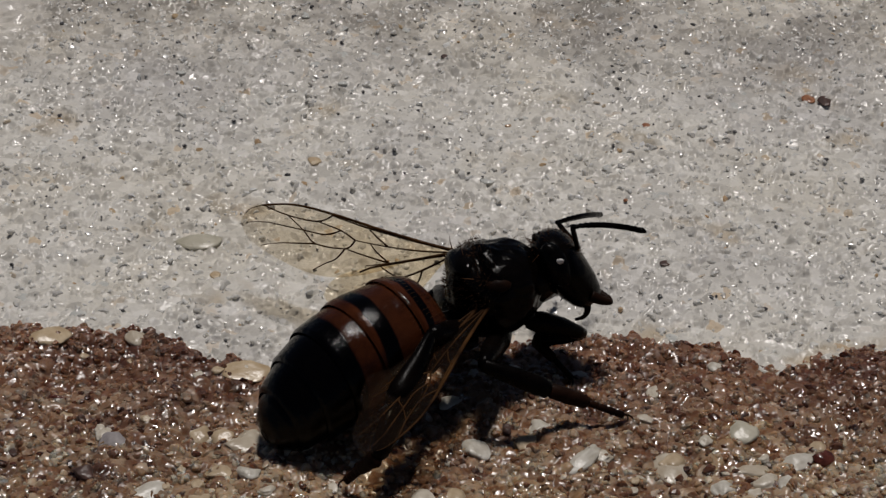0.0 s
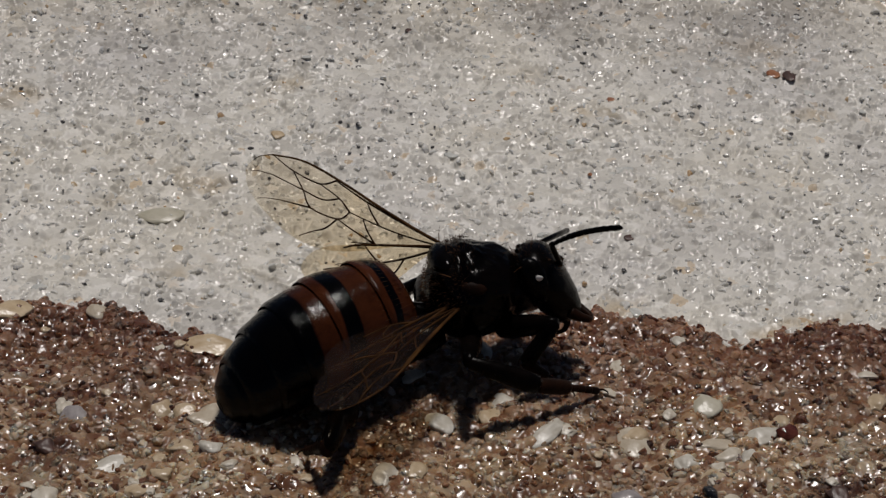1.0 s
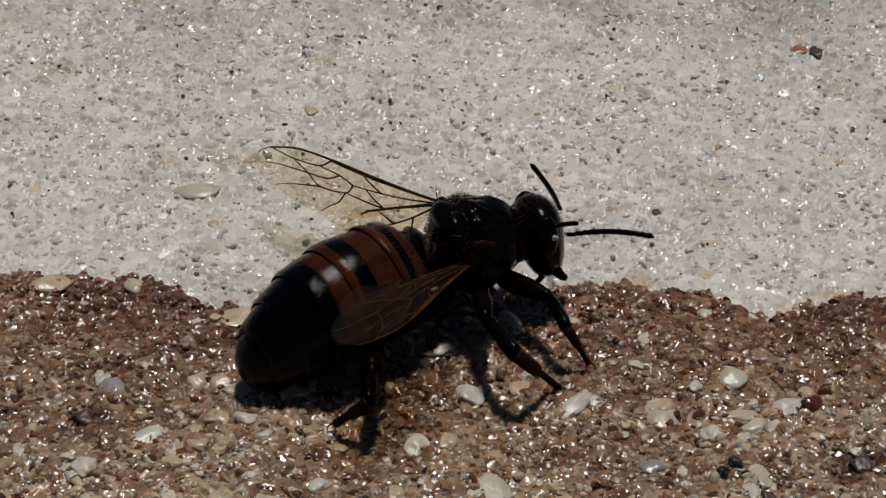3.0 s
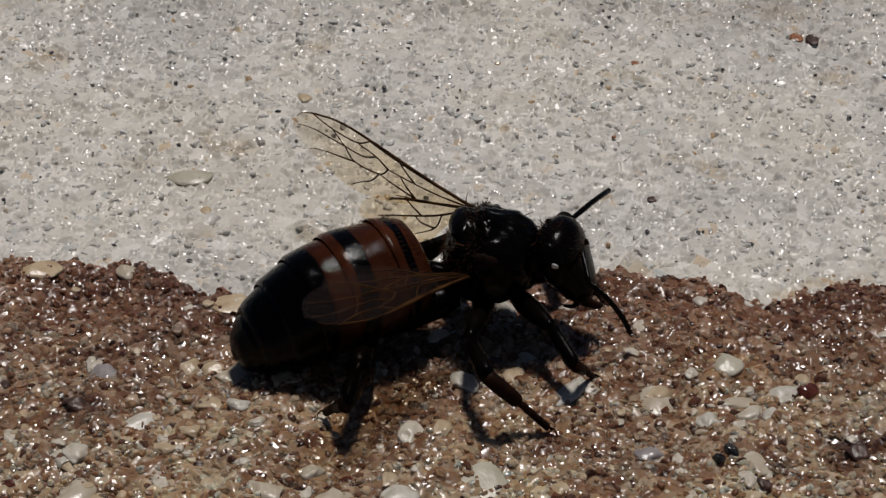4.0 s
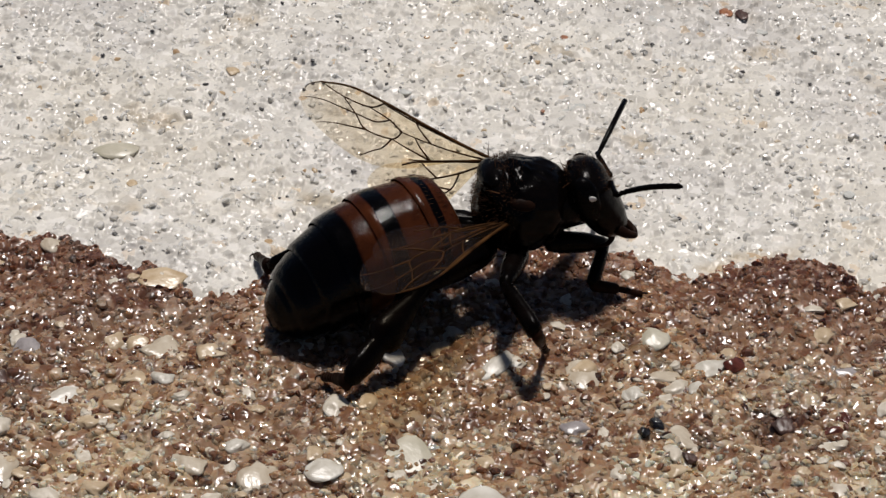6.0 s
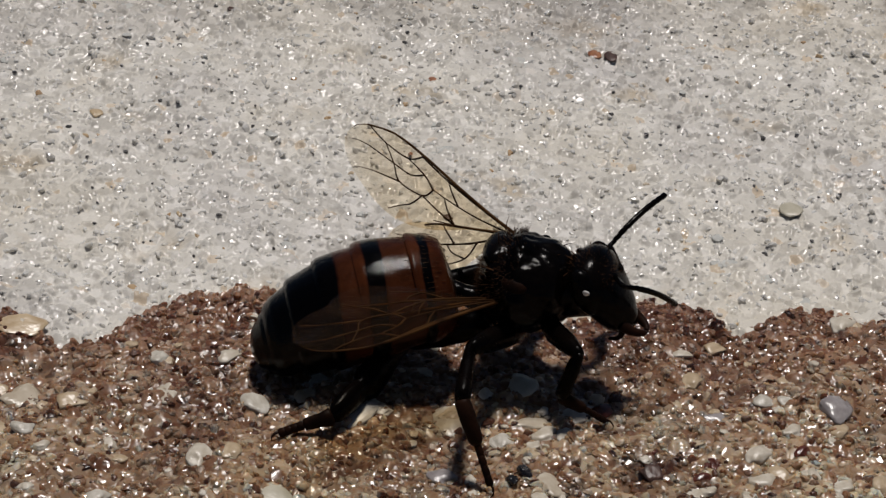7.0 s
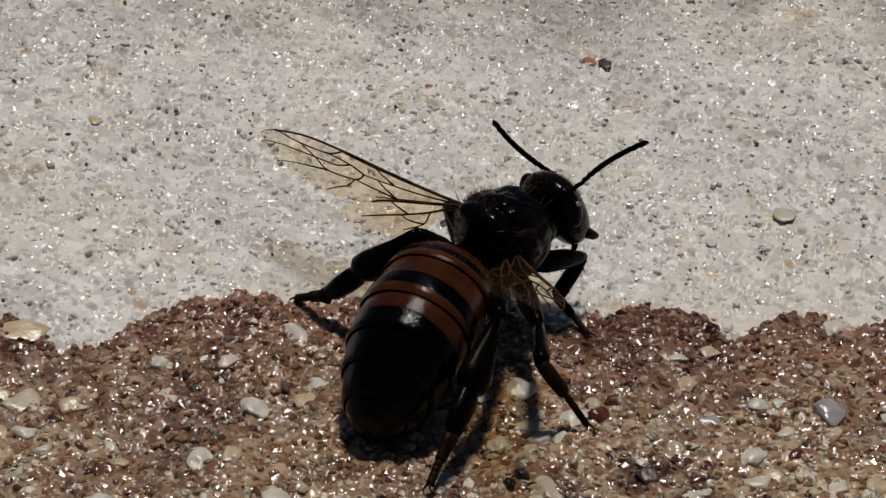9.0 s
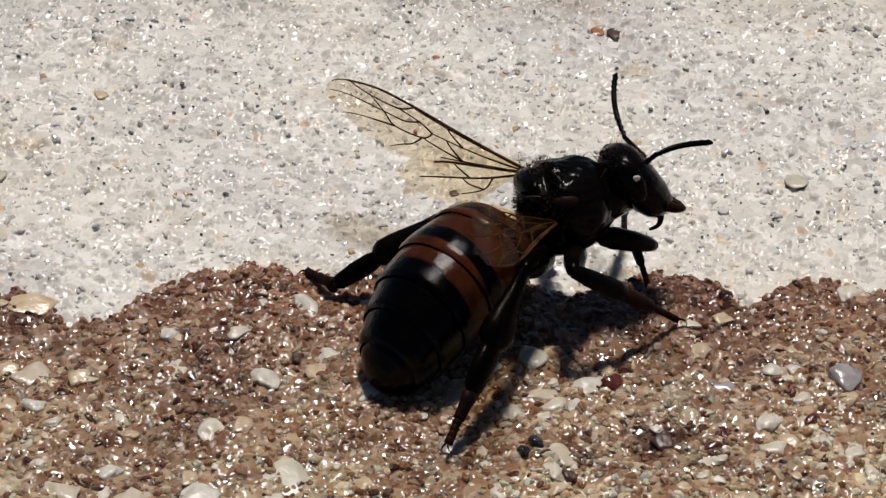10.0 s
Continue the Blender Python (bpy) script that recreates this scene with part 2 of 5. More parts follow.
PLASTER = white_plaster()
SAND_SHEET = brown_sand("brown_sand_bed", "attribute")
SAND_LOOSE = brown_sand("brown_sand_grains", "island")
CLEAR_SAND = clear_sand()
DARK_GRAIN = stone("dark_mineral", (0.012, 0.011, 0.012), (0.05, 0.045, 0.045))
CUTICLE = cuticle("black_cuticle", (0.0006, 0.0005, 0.0005), (0.0035, 0.0025, 0.0022), 0.13, spec=0.07)
LEG_CUTICLE = cuticle("leg_cuticle", (0.0006, 0.0005, 0.0005), (0.003, 0.0018, 0.0014), 0.22, spec=0.05)
TARSUS_CUTICLE = cuticle("tarsus_cuticle", (0.005, 0.003, 0.0025), (0.022, 0.009, 0.005), 0.35)
TERGITE = tergite_material()
BELLY = cuticle("belly_cuticle", (0.003, 0.0018, 0.0014), (0.016, 0.007, 0.003), 0.45)
EYE = cuticle("compound_eye", (0.001, 0.0009, 0.0009), (0.003, 0.0024, 0.0024), 0.2, 3000, 0.06)
VEIN = cuticle("wing_vein", (0.02, 0.009, 0.004), (0.075, 0.034, 0.011), 0.45)
HAIR = cuticle("brown_hair", (0.026, 0.012, 0.006), (0.10, 0.048, 0.024), 0.6)
PALE_FLECK = stone("pale_fleck", (0.45, 0.44, 0.42), (0.7, 0.69, 0.67), 0.6)
MEMBRANE = wing_membrane()


# ---- building helpers ----
def part(name, bm, mat, parent=None, label="", smooth=True):
    me = bpy.data.meshes.new(name)
    for v in bm.verts:
        v.co *= MM
    bm.to_mesh(me)
    bm.free()
    if smooth:
        me.polygons.foreach_set("use_smooth", [True] * len(me.polygons))
    me.materials.append(mat)
    ob = new(name, me)
    ob.parent = parent
    if label:
        tagged(ob, label)
    return ob


def loft(bm, rings, cap=True):
    rows = [[bm.verts.new(p) for p in ring] for ring in rings]
    n = len(rows[0])
    for a, b in zip(rows, rows[1:]):
        for i in range(n):
            bm.faces.new((a[i], a[(i + 1) % n], b[(i + 1) % n], b[i]))
    if cap:
        bm.faces.new(rows[0][::-1])
        bm.faces.new(rows[-1])
    return bm


def ring_x(x, ry, rz, cy=0.0, cz=0.0, n=20):
    return [Vector((x, cy + ry * math.cos(2 * math.pi * i / n), cz + rz * math.sin(2 * math.pi * i / n))) for i in range(n)]


def ring_z(z, rx, ry, cx=0.0, n=28):
    return [Vector((cx + rx * math.cos(2 * math.pi * i / n), ry * math.sin(2 * math.pi * i / n), z)) for i in range(n)]


def spindle(bm, stops, n=12, flat=1.0):
    """A limb along +x: stops of (x, radius, cz)."""
    return loft(bm, [ring_x(x, r * flat, r, 0, cz, n) for x, r, cz in stops])


def tube(bm, pts, r0, r1, n=6):
    pts = [Vector(p) for p in pts]
    rings = []
    for i, p in enumerate(pts):
        d = (pts[min(i + 1, len(pts) - 1)] - pts[max(i - 1, 0)]).normalized()
        a = d.cross(Vector((0.13, 0.21, 1))).normalized()
        b = d.cross(a)
        r = r0 + (r1 - r0) * i / (len(pts) - 1)
        rings.append([p + r * (a * math.cos(2 * math.pi * k / n) + b * math.sin(2 * math.pi * k / n)) for k in range(n)])
    return loft(bm, rings)


def smooth_line(pts, steps=6):
    """A Catmull-Rom line through the points."""
    pts = [Vector(p) for p in pts]
    out = []
    for i in range(len(pts) - 1):
        p0, p1, p2, p3 = pts[max(i - 1, 0)], pts[i], pts[i + 1], pts[min(i + 2, len(pts) - 1)]
        for k in range(steps):
            t = k / steps
            out.append(0.5 * (2 * p1 + (p2 - p0) * t + (2 * p0 - 5 * p1 + 4 * p2 - p3) * t * t + (3 * p1 - p0 - 3 * p2 + p3) * t ** 3))
    return out + [pts[-1]]


def hair(bm, root, way, length, r, rng):
    """One bristle: a thin three-sided spike that bends a little."""
    a = way.cross(Vector((rng.random() - 0.5, rng.random() - 0.5, rng.random() + 0.2))).normalized()
    b = way.cross(a)
    base = [bm.verts.new(root + r * (a * math.cos(k) + b * math.sin(k))) for k in (0, 2.1, 4.2)]
    mid = [bm.verts.new(root + way * length * 0.55 + a * length * 0.06 + 0.6 * r * (a * math.cos(k) + b * math.sin(k))) for k in (0, 2.1, 4.2)]
    tip = bm.verts.new(root + way * length + a * length * 0.2)
    for i in range(3):
        j = (i + 1) % 3
        bm.faces.new((base[i], base[j], mid[j], mid[i]))
        bm.faces.new((mid[i], mid[j], tip))


# ---- ground ----
EDGE = [(-15.23, -1), (-14.35, -1.48), (-13.55, -1.36), (-12.62, -1.26), (-11.85, -1), (-11.17, -1.12), (-10.73, -1.44), (-10, -1.79), (-9.38, -2.6), (-8.95, -2.89), (-8.56, -2.91), (-8.18, -2.7), (-7.91, -2.76), (-6.97, -3.44), (-6.52, -4.44), (-5.86, -4.42), (-5.01, -3.85), (-4.4, -3.52), (-4.26, -2.94), (-3.71, -2.31), (-2.84, -1.76), (-1.93, -1.5), (-0.77, -1.16), (0.15, -1.43), (1.21, -1.56), (3.54, -1.28), (5.06, -1.24), (6.39, -1.43), (7.9, -1.55), (8.34, -2.04), (9.35, -2.5), (10.46, -2.63), (11.01, -1.79), (12.25, -1.69), (13.83, -1.83), (14.86, -2.09), (15.16, -2.9), (15.78, -3.33), (16.26, -2.74), (17.02, -2.02), (18.52, -1.87), (19.47, -1.94), (19.94, -2.62), (20.73, -2.36), (21.79, -1.77), (22.37, -1.85)]
EDGE_X, EDGE_Y = [-400] + [p[0] for p in EDGE] + [400], [-1.2] + [p[1] for p in EDGE] + [-1.6]


def steps_out(a, b, fine, far, growth=1.25):
    """Grid lines: even from a to b, and ever wider outwards to far."""
    core = list(np.arange(a, b + fine / 2, fine))
    lo, hi, s = [], [], fine
    while (hi[-1] if hi else b) < far:
        s *= growth
        hi.append((hi[-1] if hi else core[-1]) + s)
        lo.append((lo[-1] if lo else a) - s)
    return np.array(lo[::-1] + core + hi)


def cells(x, y, pitch, seed):
    """Nearest jittered grain to each point: distance, two random numbers and the lean of its facet."""
    rng = np.random.RandomState(seed)
    n = 256
    jx, jy, size, r1, r2 = (rng.rand(n, n) for _ in range(5))
    gx, gy = np.floor(x / pitch).astype(int), np.floor(y / pitch).astype(int)
    tx, ty = (rng.rand(n, n) * 2 - 1 for _ in range(2))
    best = np.full(x.shape, 9.0)
    a, b, tilt = np.zeros_like(best), np.zeros_like(best), np.zeros_like(best)
    for dx in (-1, 0, 1):
        for dy in (-1, 0, 1):
            i, k = (gx + dx) % n, (gy + dy) % n
            ex = (gx + dx + jx[i, k]) * pitch - x
            ey = (gy + dy + jy[i, k]) * pitch - y
            d = np.sqrt(ex * ex + ey * ey) / (pitch * (0.45 + 0.6 * size[i, k]))
            near = d < best
            best, a, b = np.where(near, d, best), np.where(near, r1[i, k], a), np.where(near, r2[i, k], b)
            tilt = np.where(near, ex * tx[i, k] + ey * ty[i, k], tilt)
    return best, a, b, tilt


def waves(x, y, seed, lengths):
    rng = np.random.RandomState(seed)
    z = 0 * x
    for wl in lengths:
        for _ in range(5):
            t = rng.rand() * 6.28
            z = z + np.sin((x * math.cos(t) + y * math.sin(t)) * 6.28 / (wl * (0.7 + 0.6 * rng.rand())) + rng.rand() * 6.28) * wl
    return z


def edge_line(x):
    y = np.interp(x, EDGE_X, EDGE_Y)
    return y + 0.14 * np.sin(x * 5.1 + 1.3 * np.sin(x * 1.7)) + 0.09 * np.sin(x * 11.3 + 0.5) + 0.05 * np.sin(x * 23.0)


def sheet(name, xs, ys, height, mat, keep=None):
    x, y = np.meshgrid(xs, ys)
    z, grain, gloss = height(x, y)
    co = np.stack([x, y, z], -1).reshape(-1, 3) * MM
    nx, ny = len(xs), len(ys)
    i = (np.arange(ny - 1)[:, None] * nx + np.arange(nx - 1)[None]).ravel()
    quads = np.stack([i, i + 1, i + nx + 1, i + nx], -1)
    if keep is not None:
        ok = keep(x, y).ravel()
        quads = quads[ok[quads].any(1)]
    me = bpy.data.meshes.new(name)
    me.vertices.add(len(co))
    me.vertices.foreach_set("co", co.ravel())
    me.loops.add(len(quads) * 4)
    me.polygons.add(len(quads))
    me.loops.foreach_set("vertex_index", quads.ravel())
    me.polygons.foreach_set("loop_start", np.arange(len(quads)) * 4)
    me.polygons.foreach_set("use_smooth", [True] * len(quads))
    me.update(calc_edges=True)
    for key, v in (("grain", grain), ("gloss", gloss)):
        me.attributes.new(key, "FLOAT", "POINT").data.foreach_set("value", v.ravel())
    me.materials.append(mat)
    return new(name, me)


def plaster_height(x, y):
    d, a, b, tilt = cells(x, y, 0.38, 3)
    d2, a2, b2, tilt2 = cells(x + 7.3, y - 4.1, 0.19, 5)
    near = (np.abs(x) < 40) & (np.abs(y) < 45)
    z = 0.07 * np.sqrt(np.clip(1 - d * d, 0, 1)) * (0.3 + b) + 0.74 * tilt * (b > 0.35) * np.clip(1.3 - d, 0, 1) + 0.025 * np.sqrt(np.clip(1 - d2 * d2, 0, 1)) + 0.5 * tilt2 * (b2 > 0.45)
    z = np.where(near, z + 0.007 * waves(x, y, 2, (3.0, 7.0)), 0.05) - 0.2
    z = np.where(y < edge_line(x) - 0.6, -0.75, z)
    return z, np.where(d < 1, a, 0.5 + 0.3 * a2), np.where(d < 0.9, b, a2)


def sand_height(x, y):
    d, a, b, tilt = cells(x, y, 0.47, 11)
    d2, a2, b2, tilt2 = cells(x - 3.1, y + 6.6, 0.26, 13)
    near = (np.abs(x) < 40) & (np.abs(y) < 45)
    inside = np.clip((edge_line(x) - y) / 0.34, -1, 1)
    rim = 0.12 * np.exp(-((edge_line(x) - y - 0.7) / 0.7) ** 2)
    z = 0.10 * np.sqrt(np.clip(1 - d * d, 0, 1)) * (0.3 + b) + 0.30 * tilt * np.clip(1.4 - d, 0, 1) + 0.06 * np.sqrt(np.clip(1 - d2 * d2, 0, 1)) + 0.14 * tilt2 + rim
    z = np.where(near, z + 0.012 * waves(x, y, 8, (2.5, 6.0)), 0.1) - 0.08
    z = np.where(inside < 1, -0.42 + (z + 0.42) * np.sqrt(np.clip(1 - (1 - np.clip(inside, 0, 1)) ** 2, 0, 1)), z)
    # gaps between grains take darker tones: crevice shade put into the colour
    return z, np.where(d < 0.8, 0.15 + 0.7 * a, 0.10 + 0.4 * a2), b


FINE = 0.062
ground = tagged(sheet("ground", steps_out(-19, 27, FINE, 260), steps_out(-6, 29, FINE, 260), plaster_height, PLASTER),
                "pale grey-white sandy plaster surface with glinting grains", "ground", kind="structure")
coating = tagged(sheet("pavement", steps_out(-19, 27, FINE, 260), np.concatenate([-np.cumsum(0.07 * 1.25 ** np.arange(42))[::-1] - 22, np.arange(-22, 0.4, FINE)]),
                       sand_height, SAND_SHEET, lambda x, y: y < edge_line(x) + 0.05),
                 "rough reddish-brown sandy coating with a ragged edge", "pavement", kind="structure")


def grain_mesh(name, mat, seed, squash=(1, 0.8, 0.7), rough=0.22, detail=1):
    """A worn mineral grain, one millimetre across before it is scaled."""
    bm = bmesh.new()
    bmesh.ops.create_icosphere(bm, subdivisions=detail, radius=0.5)
    rng = random.Random(seed)
    cuts = [(Vector((rng.gauss(0, 1), rng.gauss(0, 1), rng.gauss(0, 1))).normalized(), rng.uniform(0.26, 0.42)) for _ in range(9 if rough > 0.15 else 3)]
    for v in bm.verts:
        k = 1 + rough * 0.5 * (rng.random() * 2 - 1) if detail < 3 else 1 + 0.28 * noise.noise(v.co * 2.6 + Vector((seed, 0, 0))) + 0.10 * noise.noise(v.co * 9 + Vector((0, seed, 0)))
        for way, far in cuts:                       # broken faces
            over = v.co.dot(way) - far
            if over > 0:
                v.co -= way * over * 0.92
        v.co = Vector((v.co.x * squash[0], v.co.y * squash[1], v.co.z * squash[2])) * k * 1.15
    me = bpy.data.meshes.new(name)
    for v in bm.verts:
        v.co *= MM
    bm.to_mesh(me)
    bm.free()
    me.polygons.foreach_set("use_smooth", [rough < 0.15 or detail > 2] * len(me.polygons))
    me.materials.append(mat)
    return me


def bedded(name, mat, spots, height, sizes, sunk, seed, forms):
    """Many broken mineral grains half sunk in a bed, joined."""
    base = [grain_mesh(name, mat, 7 * k + seed, (1, 0.62 + 0.06 * k, 0.62), 0.24, 2) for k in range(forms)]
    shapes = []
    for me in base:
        v = np.empty(len(me.vertices) * 3)
        me.vertices.foreach_get("co", v)
        shapes.append((v.reshape(-1, 3), np.array([list(p.vertices) for p in me.polygons])))
        bpy.data.meshes.remove(me)
    rng = np.random.RandomState(seed)
    x, y = spots
    z = height(x, y)[0]
    vs, fs, n = [], [], 0
    for i in range(len(x)):
        v, f = shapes[rng.randint(forms)]
        s = sizes[0] + (sizes[1] - sizes[0]) * rng.rand() ** 1.8
        turn = np.array(Euler((rng.uniform(-0.7, 0.7), rng.uniform(-0.7, 0.7), rng.rand() * 6.28)).to_matrix())
        vs.append((v * s) @ turn.T + np.array((x[i], y[i], z[i] - sunk * s)) * MM)
        fs.append(f + n)
        n += len(v)
    me = bpy.data.meshes.new(name)
    me.from_pydata(np.concatenate(vs).tolist(), [], np.concatenate(fs).tolist())
    me.materials.append(mat)
    return new(name, me)


def strewn(count, seed, x0, x1, y0, y1, below):
    """Places strewn at random on the coating, or on the plaster beyond its edge."""
    rng = np.random.RandomState(seed)
    x, y = rng.uniform(x0, x1, count), rng.uniform(y0, y1, count)
    ok = y < edge_line(x) - 0.04 if below else y > edge_line(x) + 0.25
    return x[ok], y[ok]


sand = tagged(bedded("loose_sand", SAND_LOOSE, strewn(17000, 4, -18.5, 26.5, -18, 0, True), sand_height, (0.16, 0.48), 0.15, 4, 6), "glassy brown and tan sand grains bedded in the coating", kind="stuff")
sand.parent = coating
quartz_sand = tagged(bedded("quartz_sand", CLEAR_SAND, strewn(9000, 9, -18.5, 26.5, -4, 28, False), plaster_height, (0.14, 0.42), 0.17, 9, 4), "clear and milky quartz grains set in the plaster", kind="stuff")
quartz_sand.parent = ground


def top_at(x, y):
    x, y = np.array([x]), np.array([y])
    return float((sand_height(x, y) if y[0] < edge_line(x)[0] else plaster_height(x, y))[0][0])


def set_stone(name, me, x, y, size, turn=0.0, tilt=0.0, sunk=0.2, parent=None):
    ob = new(name, me)
    ob.parent = parent
    ob.matrix_basis = Matrix.LocRotScale(Vector((x, y, top_at(x, y) + (0.03 if y < -1 else 0.0) + size[2] * (0.35 - sunk))) * MM, Euler((tilt, tilt * 0.6, turn)), Vector(size))
    return ob


def scatter():
    rng = random.Random(21)
    shells = [grain_mesh("chip", stone("pale_chip", (0.42, 0.36, 0.27), (0.66, 0.61, 0.52), 0.35), 31 + k, (1, 0.8, 0.5), 0.24, 3) for k in range(4)]
    quartz = [grain_mesh("chip", stone("yellow_quartz", (0.38, 0.28, 0.17), (0.56, 0.45, 0.31), 0.3), 41 + k, (1, 0.8, 0.6), 0.2, 3) for k in range(3)]
    reds = [grain_mesh("chip", stone("dark_red_grain", (0.05, 0.015, 0.010), (0.15, 0.045, 0.03), 0.2), 51 + k, (1, 0.8, 0.7), 0.25, 2) for k in range(3)]
    for k in range(300):
        x, y = rng.uniform(-17, 25), -2 - 16 * rng.random() ** 0.8
        if y > float(edge_line(np.array([x]))[0]) - 0.3:
            continue
        kind = rng.choices((shells, quartz, reds), (4, 4, 1))[0]
        s = 0.34 + 0.75 * rng.random() ** 2.2
        set_stone("sand_grain", rng.choice(kind), x, y, (s, s * 0.9, s * 0.6) if kind is not reds else (s * 0.6, s * 0.5, s * 0.4), rng.uniform(0, 6), rng.uniform(-0.12, 0.12), 0.45, coating)
    specks = [grain_mesh("speck", DARK_GRAIN, 61 + k, (1, 0.7, 0.6), 0.3) for k in range(3)]
    pale = [grain_mesh("pale_grain", stone("clear_quartz", (0.45, 0.45, 0.42), (0.62, 0.62, 0.58), 0.1), 71 + k, (1, 0.85, 0.45), 0.12, 2) for k in range(3)]
    for k in range(299):
        x, y = rng.uniform(-18, 26), rng.uniform(-2, 28)
        if y < float(edge_line(np.array([x]))[0]) + 0.5:
            continue
        s = 0.12 + 0.16 * rng.random() ** 2
        set_stone("dark_grain", rng.choice(specks), x, y, (s, s, s * 0.8), rng.uniform(0, 6), 0, 0.2, ground)
    for k in range(150):
        x, y = rng.uniform(-18, 26), rng.uniform(-2, 28)
        if y < float(edge_line(np.array([x]))[0]) + 0.5:
            continue
        s = 0.3 + 0.4 * rng.random() ** 2
        set_stone("pale_grain", rng.choice(pale), x, y, (s, s, s * 0.5), rng.uniform(0, 6), 0.03, 0.56, ground)


scatter()


